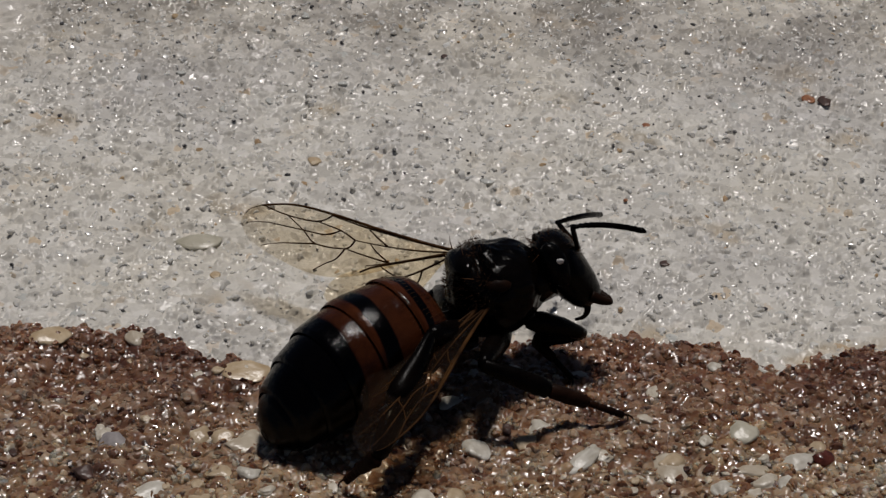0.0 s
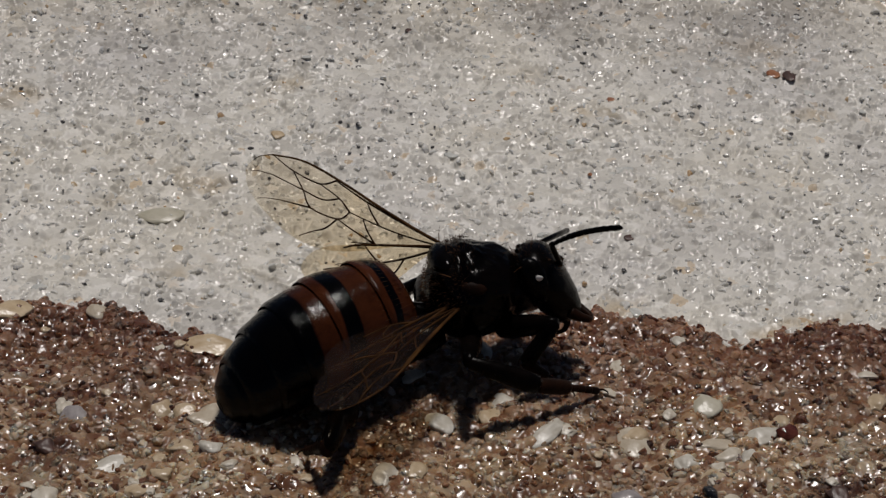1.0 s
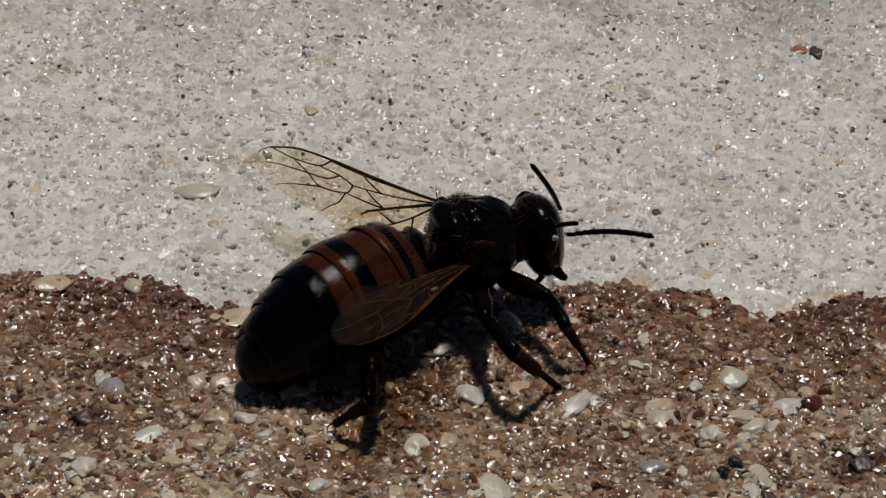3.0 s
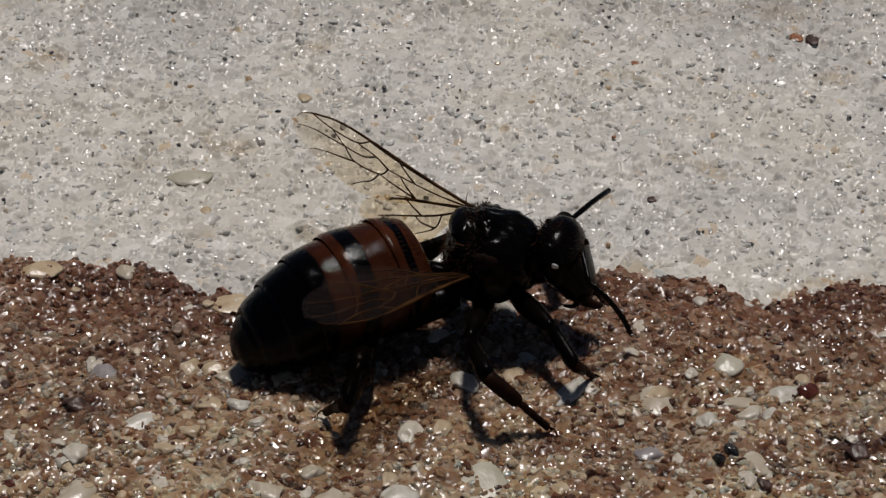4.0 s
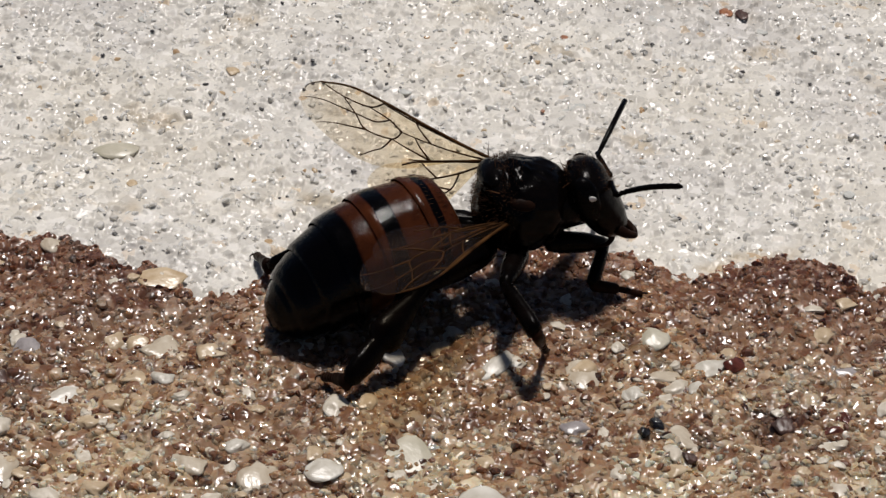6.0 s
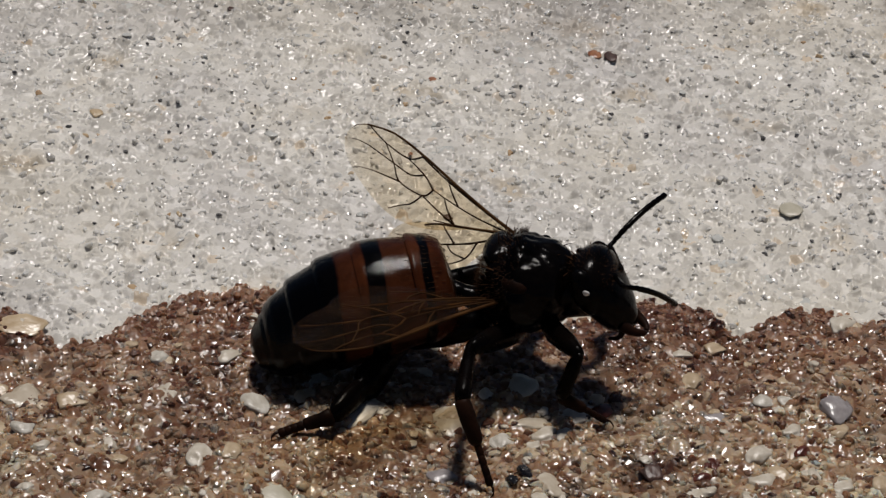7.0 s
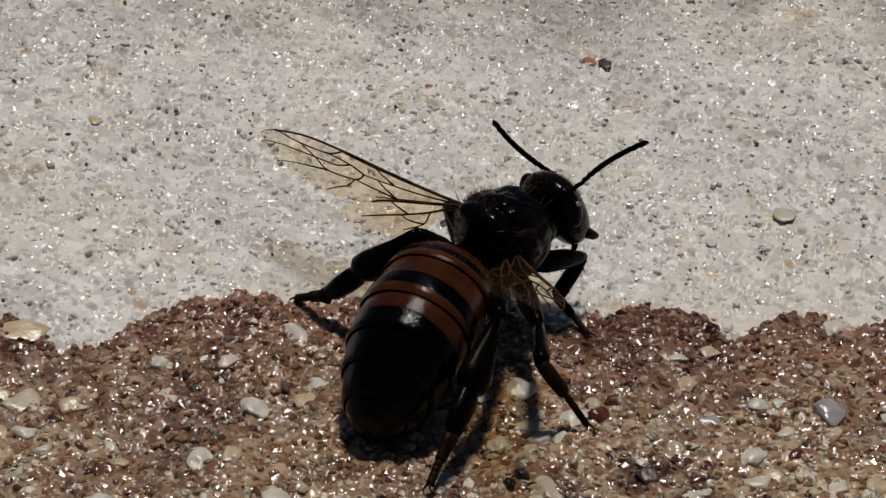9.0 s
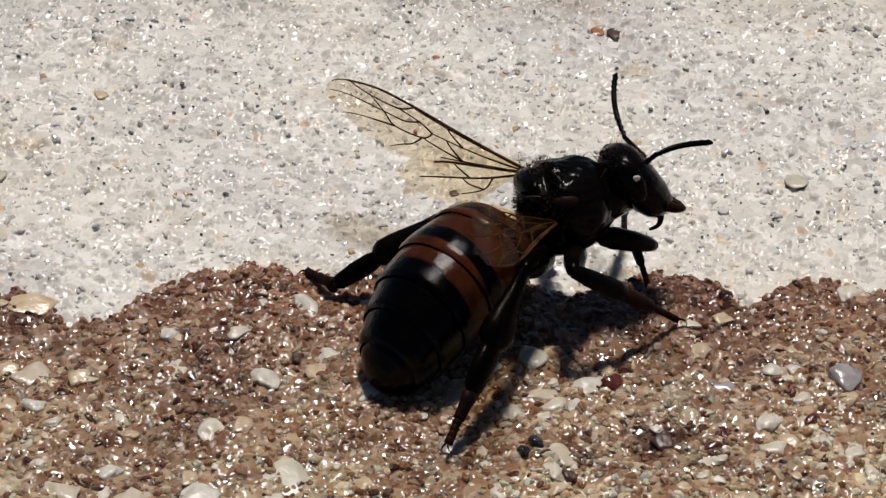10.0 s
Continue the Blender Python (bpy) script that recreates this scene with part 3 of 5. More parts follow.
def landmarks():
    """The grains that stand out singly."""
    rust = stone("rust_grain", (0.20, 0.07, 0.03), (0.42, 0.20, 0.10))
    umber = stone("umber_grain", (0.035, 0.018, 0.013), (0.10, 0.05, 0.036), 0.4)
    tan = stone("tan_grain", (0.40, 0.29, 0.17), (0.60, 0.48, 0.32))
    olive = stone("olive_quartz", (0.40, 0.37, 0.28), (0.54, 0.50, 0.40), 0.35)
    grey = stone("grey_flint", (0.22, 0.195, 0.19), (0.38, 0.35, 0.34), 0.25)
    chalk = stone("chalk_chip", (0.40, 0.36, 0.29), (0.64, 0.61, 0.54), 0.35)
    cream = stone("cream_quartz", (0.40, 0.33, 0.24), (0.56, 0.50, 0.40), 0.3)
    garnet = stone("garnet_grain", (0.05, 0.012, 0.008), (0.14, 0.04, 0.025), 0.15)
    jet = stone("black_mineral", (0.006, 0.006, 0.007), (0.03, 0.03, 0.032), 0.15)
    for name, mat, x, y, size, turn, label in (
        ("pebble", rust, 12.64, 15.62, (0.52, 0.80, 0.19), 0.2, "small rust-brown pebble in the pale plaster"),
        ("pebble", umber, 13.30, 15.37, (0.56, 0.84, 0.20), 0.2, "small dark umber pebble in the pale plaster"),
        ("pebble", olive, -10.06, 4.54, (1.57, 1.07, 0.29), 0.2, "oval pale olive pebble flush with the plaster"),
        ("pebble", tan, -9.25, 2.37, (0.35, 0.47, 0.11), 0.2, "tiny tan pebble in the pale plaster"),
        ("pebble", tan, -6.32, 10.14, (0.51, 0.67, 0.15), 0.2, "tiny tan pebble in the pale plaster"),
        ("pebble", olive, 18.58, 4.17, (0.77, 1.00, 0.23), 0.2, "round cream pebble in the pale plaster"),
        ("pebble", rust, 5.22, 7.78, (0.16, 0.22, 0.10), 0.2, "tiny rust pebble in the pale plaster"),
        ("pebble", rust, 6.21, 13.21, (0.30, 0.38, 0.10), 0.2, "tiny rust pebble in the pale plaster"),
        ("flint", grey, -11.45, -7.65, (0.82, 1.08, 0.24), 0.2, "grey glassy flint chip in the sand"),
        ("shell_chip", chalk, 7.76, -2.97, (0.53, 0.60, 0.16), 0.2, "irregular white shell chip set in the brown sand"),
        ("shell_chip", chalk, 7.50, -9.43, (0.64, 0.84, 0.19), 0.2, "irregular white shell chip set in the brown sand"),
        ("shell_chip", chalk, 3.30, -8.16, (0.62, 1.65, 0.24), -0.7, "irregular white shell chip set in the brown sand"),
        ("shell_chip", chalk, -10.02, -9.79, (1.42, 1.07, 0.16), 0.2, "irregular white shell chip set in the brown sand"),
        ("shell_chip", chalk, -7.09, -9.28, (0.71, 0.63, 0.17), 0.2, "irregular white shell chip set in the brown sand"),
        ("shell_chip", chalk, -4.61, -12.13, (0.77, 0.61, 0.17), 0.2, "irregular white shell chip set in the brown sand"),
        ("pebble", umber, 8.97, -12.48, (0.45, 0.59, 0.13), 0.2, "black-brown grain bedded in the sand"),
        ("pebble", umber, 11.98, -10.85, (0.63, 0.81, 0.19), 0.2, "dark red-brown grain bedded in the sand"),
        ("pebble", umber, -12.11, -9.28, (0.64, 0.85, 0.19), 0.2, "dark red-brown grain bedded in the sand"),
        ("shell_chip", chalk, 1.26, -3.80, (0.55, 1.55, 0.22), 0.55, "irregular white shell chip set in the brown sand"),
        ("shell_chip", chalk, -0.07, -7.56, (0.81, 1.06, 0.24), 0.2, "irregular white shell chip set in the brown sand"),
        ("shell_chip", chalk, 1.88, -6.20, (0.72, 0.83, 0.21), 0.2, "irregular white shell chip set in the brown sand"),
        ("shell_chip", chalk, 15.99, -7.06, (0.72, 0.71, 0.19), 0.2, "irregular white shell chip set in the brown sand"),
        ("shell_chip", olive, 8.30, -6.63, (1.07, 1.27, 0.32), 0.2, "pale yellowish quartz chip in the sand"),
        ("shell_chip", chalk, -1.88, -13.47, (1.19, 1.08, 0.16), 0.2, "irregular white shell chip set in the brown sand"),
        ("shell_chip", chalk, 2.93, -15.33, (1.67, 2.20, 0.27), 0.2, "large white shell chip set in the sand"),
        ("shell_chip", olive, 0.69, -15.27, (1.17, 1.18, 0.17), 0.2, "pale yellowish quartz chip in the sand"),
        ("shell_chip", olive, 0.39, -12.38, (1.54, 1.83, 0.25), 0.2, "pale yellowish quartz chip in the sand"),
        ("shell_chip", chalk, 16.71, -7.08, (0.61, 0.51, 0.14), 0.2, "irregular white shell chip set in the brown sand"),
        ("flint", grey, 18.24, -7.72, (1.08, 1.43, 0.32), 0.2, "grey glassy flint chip in the sand"),
        ("flint", grey, 14.34, -7.97, (1.07, 0.82, 0.22), 0.2, "grey glassy flint chip in the sand"),
        ("pebble", umber, 0.90, -6.51, (0.36, 0.47, 0.11), 0.2, "small black grain in the sand"),
        ("shell_chip", chalk, -3.13, -5.45, (0.54, 0.64, 0.16), 0.2, "irregular white shell chip set in the brown sand"),
        ("flint", grey, 5.72, -10.94, (0.95, 1.15, 0.26), 0.3, "purplish grey glassy flint chip in the sand"),
        ("shell_chip", cream, 6.12, -8.31, (1.15, 1.75, 0.24), 0.4, "translucent cream quartz lump bedded in the sand"),
        ("shell_chip", chalk, 9.96, -7.92, (1.35, 0.95, 0.20), 0.5, "bent white shell sliver on the brown sand"),
        ("shell_chip", cream, 8.94, -11.45, (0.90, 1.10, 0.22), 0.9, "translucent cream quartz lump bedded in the sand"),
        ("shell_chip", cream, -3.84, -13.80, (1.20, 1.55, 0.24), 0.1, "translucent cream quartz lump bedded in the sand"),
        ("shell_chip", chalk, -12.07, -12.00, (0.60, 0.75, 0.18), 0.8, "irregular white shell chip set in the brown sand"),
        ("shell_chip", cream, -5.93, -13.29, (0.95, 1.10, 0.22), 0.2, "translucent cream quartz lump bedded in the sand"),
        ("shell_chip", cream, -11.47, -13.73, (1.20, 1.60, 0.24), 0.2, "translucent cream quartz lump bedded in the sand"),
        ("shell_chip", tan, -7.60, -3.78, (1.45, 1.35, 0.30), 0.2, "amber translucent quartz lump at the coating's edge"),
        ("shell_chip", tan, -14.30, -2.20, (1.30, 1.20, 0.30), 0.6, "amber translucent quartz lump at the coating's edge"),
        ("shell_chip", cream, -11.50, -1.75, (0.60, 0.90, 0.24), 0.3, "pale quartz lump at the coating's edge"),
        ("shell_chip", cream, 8.46, -8.34, (1.30, 1.00, 0.22), 0.2, "bright cream shell chip on the sand"),
        ("shell_chip", chalk, 9.57, -9.21, (0.70, 0.80, 0.20), 0.4, "irregular white shell chip set in the brown sand"),
        ("shell_chip", cream, -7.22, -7.43, (1.20, 1.45, 0.24), 0.4, "translucent cream quartz lump bedded in the sand"),
        ("pebble", garnet, 10.76, -7.65, (0.70, 0.75, 0.22), 0.2, "glossy dark red grain bedded in the sand"),
        ("pebble", jet, 8.12, -11.05, (0.42, 0.62, 0.20), 0.9, "shiny black mineral chip on the sand"),
        ("pebble", jet, 7.68, -11.42, (0.34, 0.50, 0.18), 0.3, "shiny black mineral chip on the sand"),
        ("pebble", umber, 6.39, 3.45, (0.36, 0.42, 0.11), 0.2, "tiny dark grain in the plaster"),
        ("pebble", umber, -1.61, 18.39, (0.27, 0.36, 0.10), 0.2, "tiny dark grain in the plaster"),
    ):
        me = grain_mesh(name, mat, int(abs(x * 97 + y * 31)) % 997, (1, 0.85, 0.8), 0.13 if y > 0 else 0.24, 2 if y > 0 else 3)
        if y < -1:
            size = (size[0], size[1], size[2] * 1.8)
        ob = set_stone(name, me, x, y, size, turn, 0.12 if y < -1 else 0.0, (0.16 if size[0] > 1 else 0.12) if name == "pebble" else 0.44)
        tagged(ob, label, name.replace("_", " "), "stones bedded in the ground")


landmarks()

# ---- the bee: x ahead, y to its left, z up, in millimetres from the middle of the thorax ----
BEE_SIZE = 0.94


def thorax_mesh(bm):
    bmesh.ops.create_uvsphere(bm, u_segments=96, v_segments=64, radius=1)
    for v in bm.verts:
        x, y, z = v.co
        k = 1 + 0.05 * noise.noise(v.co * 2.2) + 0.03 * noise.noise(v.co * 6) + 0.012 * noise.noise(v.co * 14)
        groove = 0.07 * math.exp(-((x + 0.42) / 0.09) ** 2) * max(z, 0)       # seam before the scutellum
        lip = 0.10 * math.exp(-((x + 0.66) / 0.16) ** 2) * max(z, 0)
        v.co = Vector((x * (1.95 if x > 0 else 1.42), y * 1.75 * (1 - 0.12 * x * x), z * (1.56 if z > 0 else 1.7))) * (k - groove + lip + 0.34 * x * x * z * z)


def bee_hair(bm, shape, count, seed, length, radius, where):
    rng = random.Random(seed)
    for _ in range(count):
        d = Vector((rng.gauss(0, 1), rng.gauss(0, 1), rng.gauss(0, 1))).normalized()
        if not where(d):
            continue
        root = shape(d)
        way = (d + Vector((rng.gauss(0, 0.25), rng.gauss(0, 0.25), rng.gauss(0, 0.25)))).normalized()
        hair(bm, root, way, length * (0.5 + rng.random()), radius, rng)


ABDOMEN = [(0.0, 0.45), (0.006, 0.95), (0.014, 1.40), (0.03, 1.66), (0.06, 1.76), (0.12, 1.85), (0.2, 1.93), (0.34, 2.02), (0.5, 2.0), (0.64, 1.88), (0.77, 1.62), (0.86, 1.36), (0.93, 1.02), (0.98, 0.6), (1.0, 0.2)]
LONG = 7.1


def abdomen_ring(u, grow=0.0, n=32):
    r = float(np.interp(u, [a for a, _ in ABDOMEN], [b for _, b in ABDOMEN])) + grow
    cz = 0.25 * math.sin(u * math.pi) - 0.75 * u * u
    return [Vector((-LONG * u, r * math.cos(a), cz + r * (0.92 if math.sin(a) > 0 else 1.0) * math.sin(a))) for a in (2 * math.pi * i / n for i in range(n))]


def head_width(z):
    zs = [-2.1, -1.8, -1.3, -0.7, 0, 0.6, 1.0, 1.25, 1.4]
    return float(np.interp(z, zs, [0.35, 0.70, 1.0, 1.3, 1.45, 1.38, 1.1, 0.75, 0.2])), float(np.interp(z, zs, [0.42, 0.62, 0.78, 0.86, 0.9, 0.85, 0.7, 0.45, 0.1]))


def head_mesh(bm):
    rings = []
    for k in range(22):
        z = -2.1 + 3.5 * k / 21
        w, d = head_width(z)
        rings.append(ring_z(z, d, w, 0.85 + 0.06 * max(0, -z) ** 1.2))
    loft(bm, rings)


WING_FORE = [(0, 0), (1.2, -0.12), (3.0, -0.42), (4.8, -0.78), (6.4, -0.95), (7.8, -0.72), (8.6, -0.25), (8.9, 0.3), (8.7, 1.0), (8.0, 1.6), (7.0, 2.0), (5.6, 2.15), (4.2, 1.8), (2.4, 0.95), (1.0, 0.33), (0, 0.08)]
WING_HIND = [(0, 0), (1.5, -0.1), (3.6, -0.28), (5.4, -0.25), (6.3, 0.1), (6.6, 0.55), (6.2, 1.2), (5.0, 1.75), (3.5, 1.6), (2.2, 1.0), (0.9, 0.35), (0, 0.08)]


def wing_mesh(bm, outline, ripple):
    """A thin membrane, stretched over cross ribs from the leading to the trailing edge."""
    line = smooth_line([(x, y, 0) for x, y in outline], 5)
    tip = max(range(len(line)), key=lambda i: line[i].x)
    lead, trail = line[:tip + 1], line[tip:][::-1]

    def at(side, x):
        return float(np.interp(x, [p.x for p in side], [p.y for p in side]))

    top, n = line[tip].x, 40
    grid = []
    for i in range(n + 1):
        x = top * (1 - (1 - i / n) ** 1.4)
        a, b = at(lead, x), at(trail, x)
        grid.append([Vector((x, a + (b - a) * k / 8, ripple * math.sin(x * 2.1 + k * 0.9) * (x / top))) for k in range(9)])
    for off in (0.006, -0.006):
        rows = [[bm.verts.new(p + Vector((0, 0, off))) for p in r] for r in grid]
        for r, s in zip(rows, rows[1:]):
            for k in range(8):
                q = (r[k], s[k], s[k + 1], r[k + 1])
                bm.faces.new(q if off < 0 else q[::-1])


VEINS_FORE = [
    [(0, 0), (1.2, -0.12), (3.0, -0.42), (4.8, -0.78), (6.4, -0.95), (7.8, -0.70)], [(0, 0.03), (2.0, -0.18), (3.6, -0.42), (4.9, -0.72)],
    [(4.9, -0.72), (5.6, -0.35), (6.8, -0.42), (7.7, -0.70)], [(0, 0.05), (1.6, 0.25), (2.9, 0.3), (4.2, 0.25)], [(2.9, 0.3), (3.3, -0.1), (3.5, -0.4)],
    [(4.2, 0.25), (4.7, -0.1), (5.6, -0.35)], [(4.2, 0.25), (4.7, 0.7), (5.9, 0.7), (6.3, 0.15), (6.8, -0.42)], [(4.7, -0.1), (5.4, 0.2), (6.3, 0.15), (7.7, 0.05)],
    [(5.9, 0.7), (7.3, 0.9)], [(0, 0.08), (1.6, 0.6), (3.0, 1.05), (4.0, 1.35)], [(3.0, 1.05), (3.4, 0.65), (3.6, 0.3)], [(3.0, 1.05), (4.1, 0.85), (4.7, 0.7)], [(4.7, 0.7), (5.2, 1.25), (5.7, 1.55), (6.3, 1.95)],
    [(7.7, 0.05), (8.3, 0.12), (8.7, 0.24)], [(7.3, 0.9), (7.9, 1.05), (8.3, 1.2)], [(7.8, -0.70), (8.35, -0.45), (8.6, -0.2)]]
VEINS_HIND = [[(0, 0), (1.5, -0.1), (3.6, -0.25), (4.4, -0.2)], [(0, 0.05), (1.8, 0.35), (3.0, 0.45), (4.6, 0.5), (5.6, 0.55)], [(3.0, 0.45), (3.3, 0.0), (3.4, -0.2)],
              [(1.8, 0.35), (2.6, 0.95), (3.9, 1.25)], [(2.6, 0.95), (3.2, 0.75), (3.4, 0.47)]]


def add_wing(bee, name, outline, veins, side, label):
    long, fold = (1.0, 1.0) if side > 0 else (0.90, 0.64)          # the right pair is worn at the tip and pleated lengthwise
    outline, veins = [(x * long, y * fold) for x, y in outline], [[(x * long, y * fold) for x, y in line] for line in veins]
    bm = bmesh.new()
    wing_mesh(bm, outline, 0.05)
    ob = part(name, bm, MEMBRANE, bee, label)
    for k, line in enumerate(veins):
        bm = bmesh.new()
        thick = 0.062 if k < 1 else 0.046 if k == 1 else 0.036 if k < 13 else 0.02
        tube(bm, smooth_line([(x, y, 0.0) for x, y in line], 5), thick, thick * 0.55, 6)
        part("vein", bm, VEIN, ob)
    return ob


LEGS = {"front": (Vector((1.25, 0.62, -1.25)), 2.4, 1.7, 2.0), "middle": (Vector((0.25, 0.75, -1.5)), 2.8, 2.5, 3.0), "hind": (Vector((-0.85, 0.75, -1.4)), 3.0, 4.7, 1.9)}


def femur_mesh(bm, long, thick):
    spindle(bm, [(-0.1, thick * 0.45, 0), (0.0, thick * 0.75, 0), (long * 0.2, thick, 0.02), (long * 0.6, thick * 0.92, 0.02), (long * 0.92, thick * 0.62, 0), (long + 0.08, thick * 0.4, 0)], 14, 0.9)


def tibia_mesh(bm, long, thick, broad):
    if broad > 1.2:      # the hind leg's broad shank with its long first foot joint
        stops = [(-0.06, 0.36, 0), (0.05, 0.55, 0), (long * 0.2, 0.78, 0), (long * 0.45, broad * 0.94, 0), (long * 0.55, broad, 0), (long * 0.6, broad * 0.8, 0), (long * 0.63, 0.8, 0),
                 (long * 0.68, 0.95, 0), (long * 0.8, 0.98, 0), (long * 0.95, 0.8, 0), (long + 0.05, 0.4, 0)]
        spindle(bm, [(x, thick * r, z) for x, r, z in stops], 14, 0.7)
    else:
        spindle(bm, [(-0.06, thick * 0.4, 0), (0.05, thick * 0.62, 0), (long * 0.3, thick * 0.8, 0), (long * 0.8, thick * broad, 0), (long * 0.97, thick * broad * 0.9, 0), (long + 0.05, thick * 0.4, 0)], 14, 0.78)
    rng = random.Random(3)
    for k in range(26):
        x = long * (0.15 + 0.8 * rng.random())
        a = rng.random() * 6.28
        d = Vector((0.6, math.cos(a) * 0.6, math.sin(a))).normalized()
        hair(bm, Vector((x, 0.5 * thick * math.cos(a), 0.75 * thick * math.sin(a))), d, 0.25, 0.014, rng)


def tarsus_mesh(bm, long, thick, broad):
    a = long * 0.5
    spindle(bm, [(-0.05, thick * 0.5, 0), (0.06, thick * 0.8, 0), (a * 0.4, thick * broad, 0), (a * 0.9, thick * broad * 0.9, 0), (a, thick * 0.5, 0)], 12, 0.75)
    step = (long - a) / 4.4
    for k in range(4):
        x = a + step * k
        spindle(bm, [(x - 0.04, thick * 0.36, -0.01 * k), (x + step * 0.35, thick * 0.39, -0.01 * k), (x + step * 0.85, thick * 0.41, -0.012 * k), (x + step + 0.02, thick * 0.36, -0.014 * k)], 10, 0.9)
    for s in (-1, 1):
        tube(bm, smooth_line([(long - 0.2, 0, -0.03), (long + 0.02, 0.10 * s, 0.02), (long + 0.16, 0.19 * s, -0.05), (long + 0.2, 0.2 * s, -0.16)], 3), 0.05, 0.012, 6)


def add_leg(bee, kind, side):
    hip, a, b, c = LEGS[kind]
    hip = Vector((hip.x, hip.y * side, hip.z))
    bm = bmesh.new()
    tube(bm, smooth_line([(hip.x * 0.8, hip.y * 0.5, hip.z + 0.6), (hip.x * 0.92, hip.y * 0.8, hip.z + 0.25), tuple(hip)], 4), 0.42, 0.27, 12)
    leg = part("leg", bm, LEG_CUTICLE, bee, f"black jointed {kind} leg of the bee")
    thick = {"front": 0.40, "middle": 0.45, "hind": 0.55}[kind]
    bm = bmesh.new()
    femur_mesh(bm, a, thick)
    femur = part("femur", bm, LEG_CUTICLE, leg)
    bm = bmesh.new()
    tibia_mesh(bm, b, thick * 0.85, {"front": 0.85, "middle": 0.95, "hind": 1.45}[kind])
    tibia = part("tibia", bm, LEG_CUTICLE, leg)
    bm = bmesh.new()
    tarsus_mesh(bm, c, thick * 0.72, {"front": 0.75, "middle": 0.85, "hind": 0.6}[kind])
    tarsus = part("tarsus", bm, TARSUS_CUTICLE, leg, "brown clawed foot")
    return femur, tibia, tarsus


def build_bee():
    bee = tagged(new("honeybee"), "dark honeybee with amber-banded abdomen and spread clear wings", "bee")
    bee.scale = (BEE_SIZE,) * 3
    p = {"bee": bee}
    bm = bmesh.new()
    thorax_mesh(bm)
    thorax = part("thorax", bm, CUTICLE, bee, "black glossy thorax with brown fuzz")
    bm = bmesh.new()
    bee_hair(bm, lambda d: Vector((d.x * 1.45, d.y * 1.68, d.z * 1.66)), 3600, 5, 0.15, 0.010, lambda d: d.z > -0.5 and d.x < -0.15 + 0.1 * d.z)
    bee_hair(bm, lambda d: Vector((d.x * 1.65, d.y * 1.68, d.z * 1.58)), 60, 6, 0.55, 0.028, lambda d: d.z > 0.45 and (d.x > 0.55 or d.x < -0.5))
    part("hair", bm, HAIR, thorax, "short brown fuzz")
    bm = bmesh.new()
    tube(bm, [(1.0, 0, 0.0), (1.7, 0, 0.05), (2.4, 0, 0.15)], 1.1, 0.85, 18)
    part("neck", bm, CUTICLE, thorax)
    bm = bmesh.new()
    tube(bm, [(-0.7, 0, -1.0), (-1.4, 0, -1.12), (-1.9, 0, -1.0), (-2.7, 0, -0.75)], 0.5, 0.26, 14)
    part("waist", bm, CUTICLE, thorax)

    for s in (-1, 1):          # the scale over each wing's root
        bm = bmesh.new()
        bmesh.ops.create_uvsphere(bm, u_segments=18, v_segments=12, radius=1, matrix=Matrix.LocRotScale((-0.15, 1.42 * s, 0.62), Euler((-0.7 * s, 0, 0.2 * s)), (0.46, 0.30, 0.2)))
        part("tegula", bm, TARSUS_CUTICLE, thorax, "brown scale over the wing root")
    bm = bmesh.new()
    bmesh.ops.create_uvsphere(bm, u_segments=28, v_segments=16, radius=1, matrix=Matrix.LocRotScale((-1.02, 0, 1.02), Euler((0, -0.65, 0)), (0.46, 0.95, 0.3)))
    part("scutellum", bm, CUTICLE, thorax, "rounded black hump at the back of the thorax")

    bm = bmesh.new()
    head_mesh(bm)
    head = p["head"] = part("head", bm, CUTICLE, bee, "black head with large dark eyes")
    for s in (-1, 1):
        bm = bmesh.new()
        bmesh.ops.create_uvsphere(bm, u_segments=32, v_segments=24, radius=1)
        for v in bm.verts:
            v.co = Vector((v.co.x * 0.5, v.co.y * 0.42, v.co.z * 0.98)) + Vector((0.80 + 0.08 * v.co.z, 1.12 * s, 0.15))
        part("eye", bm, EYE, head, "smooth black compound eye")
        bm = bmesh.new()
        # a small pale disc set on the eye's outer face
        bmesh.ops.create_uvsphere(bm, u_segments=16, v_segments=10, radius=1, matrix=Matrix.LocRotScale((0.98, 1.49 * s, 0.22), Euler((0, 0.3, 0.35 * s)), (0.21, 0.06, 0.13)))
        part("pale_spot", bm, PALE_FLECK, head, "pale fleck on the eye")
        bm = bmesh.new()
        tube(bm, smooth_line([(1.15, 0.55 * s, -1.75), (1.35, 0.5 * s, -2.1), (1.55, 0.28 * s, -2.4), (1.6, 0.06 * s, -2.5)], 4), 0.24, 0.08, 10)
        part("mandible", bm, TARSUS_CUTICLE, head, "curved brown jaw")
    for x, y in ((0.85, 0.0), (0.65, 0.22), (0.65, -0.22)):
        bm = bmesh.new()
        bmesh.ops.create_uvsphere(bm, u_segments=14, v_segments=10, radius=0.13, matrix=Matrix.Translation((x, y, 1.33)))
        part("ocellus", bm, EYE, head)
    bm = bmesh.new()
    tube(bm, smooth_line([(0.9, 0, -1.7), (0.75, 0, -2.2), (0.45, 0, -2.4), (0.1, 0, -2.3)], 4), 0.17, 0.05, 10)
    part("tongue", bm, TARSUS_CUTICLE, head, "folded brown tongue")
    bm = bmesh.new()
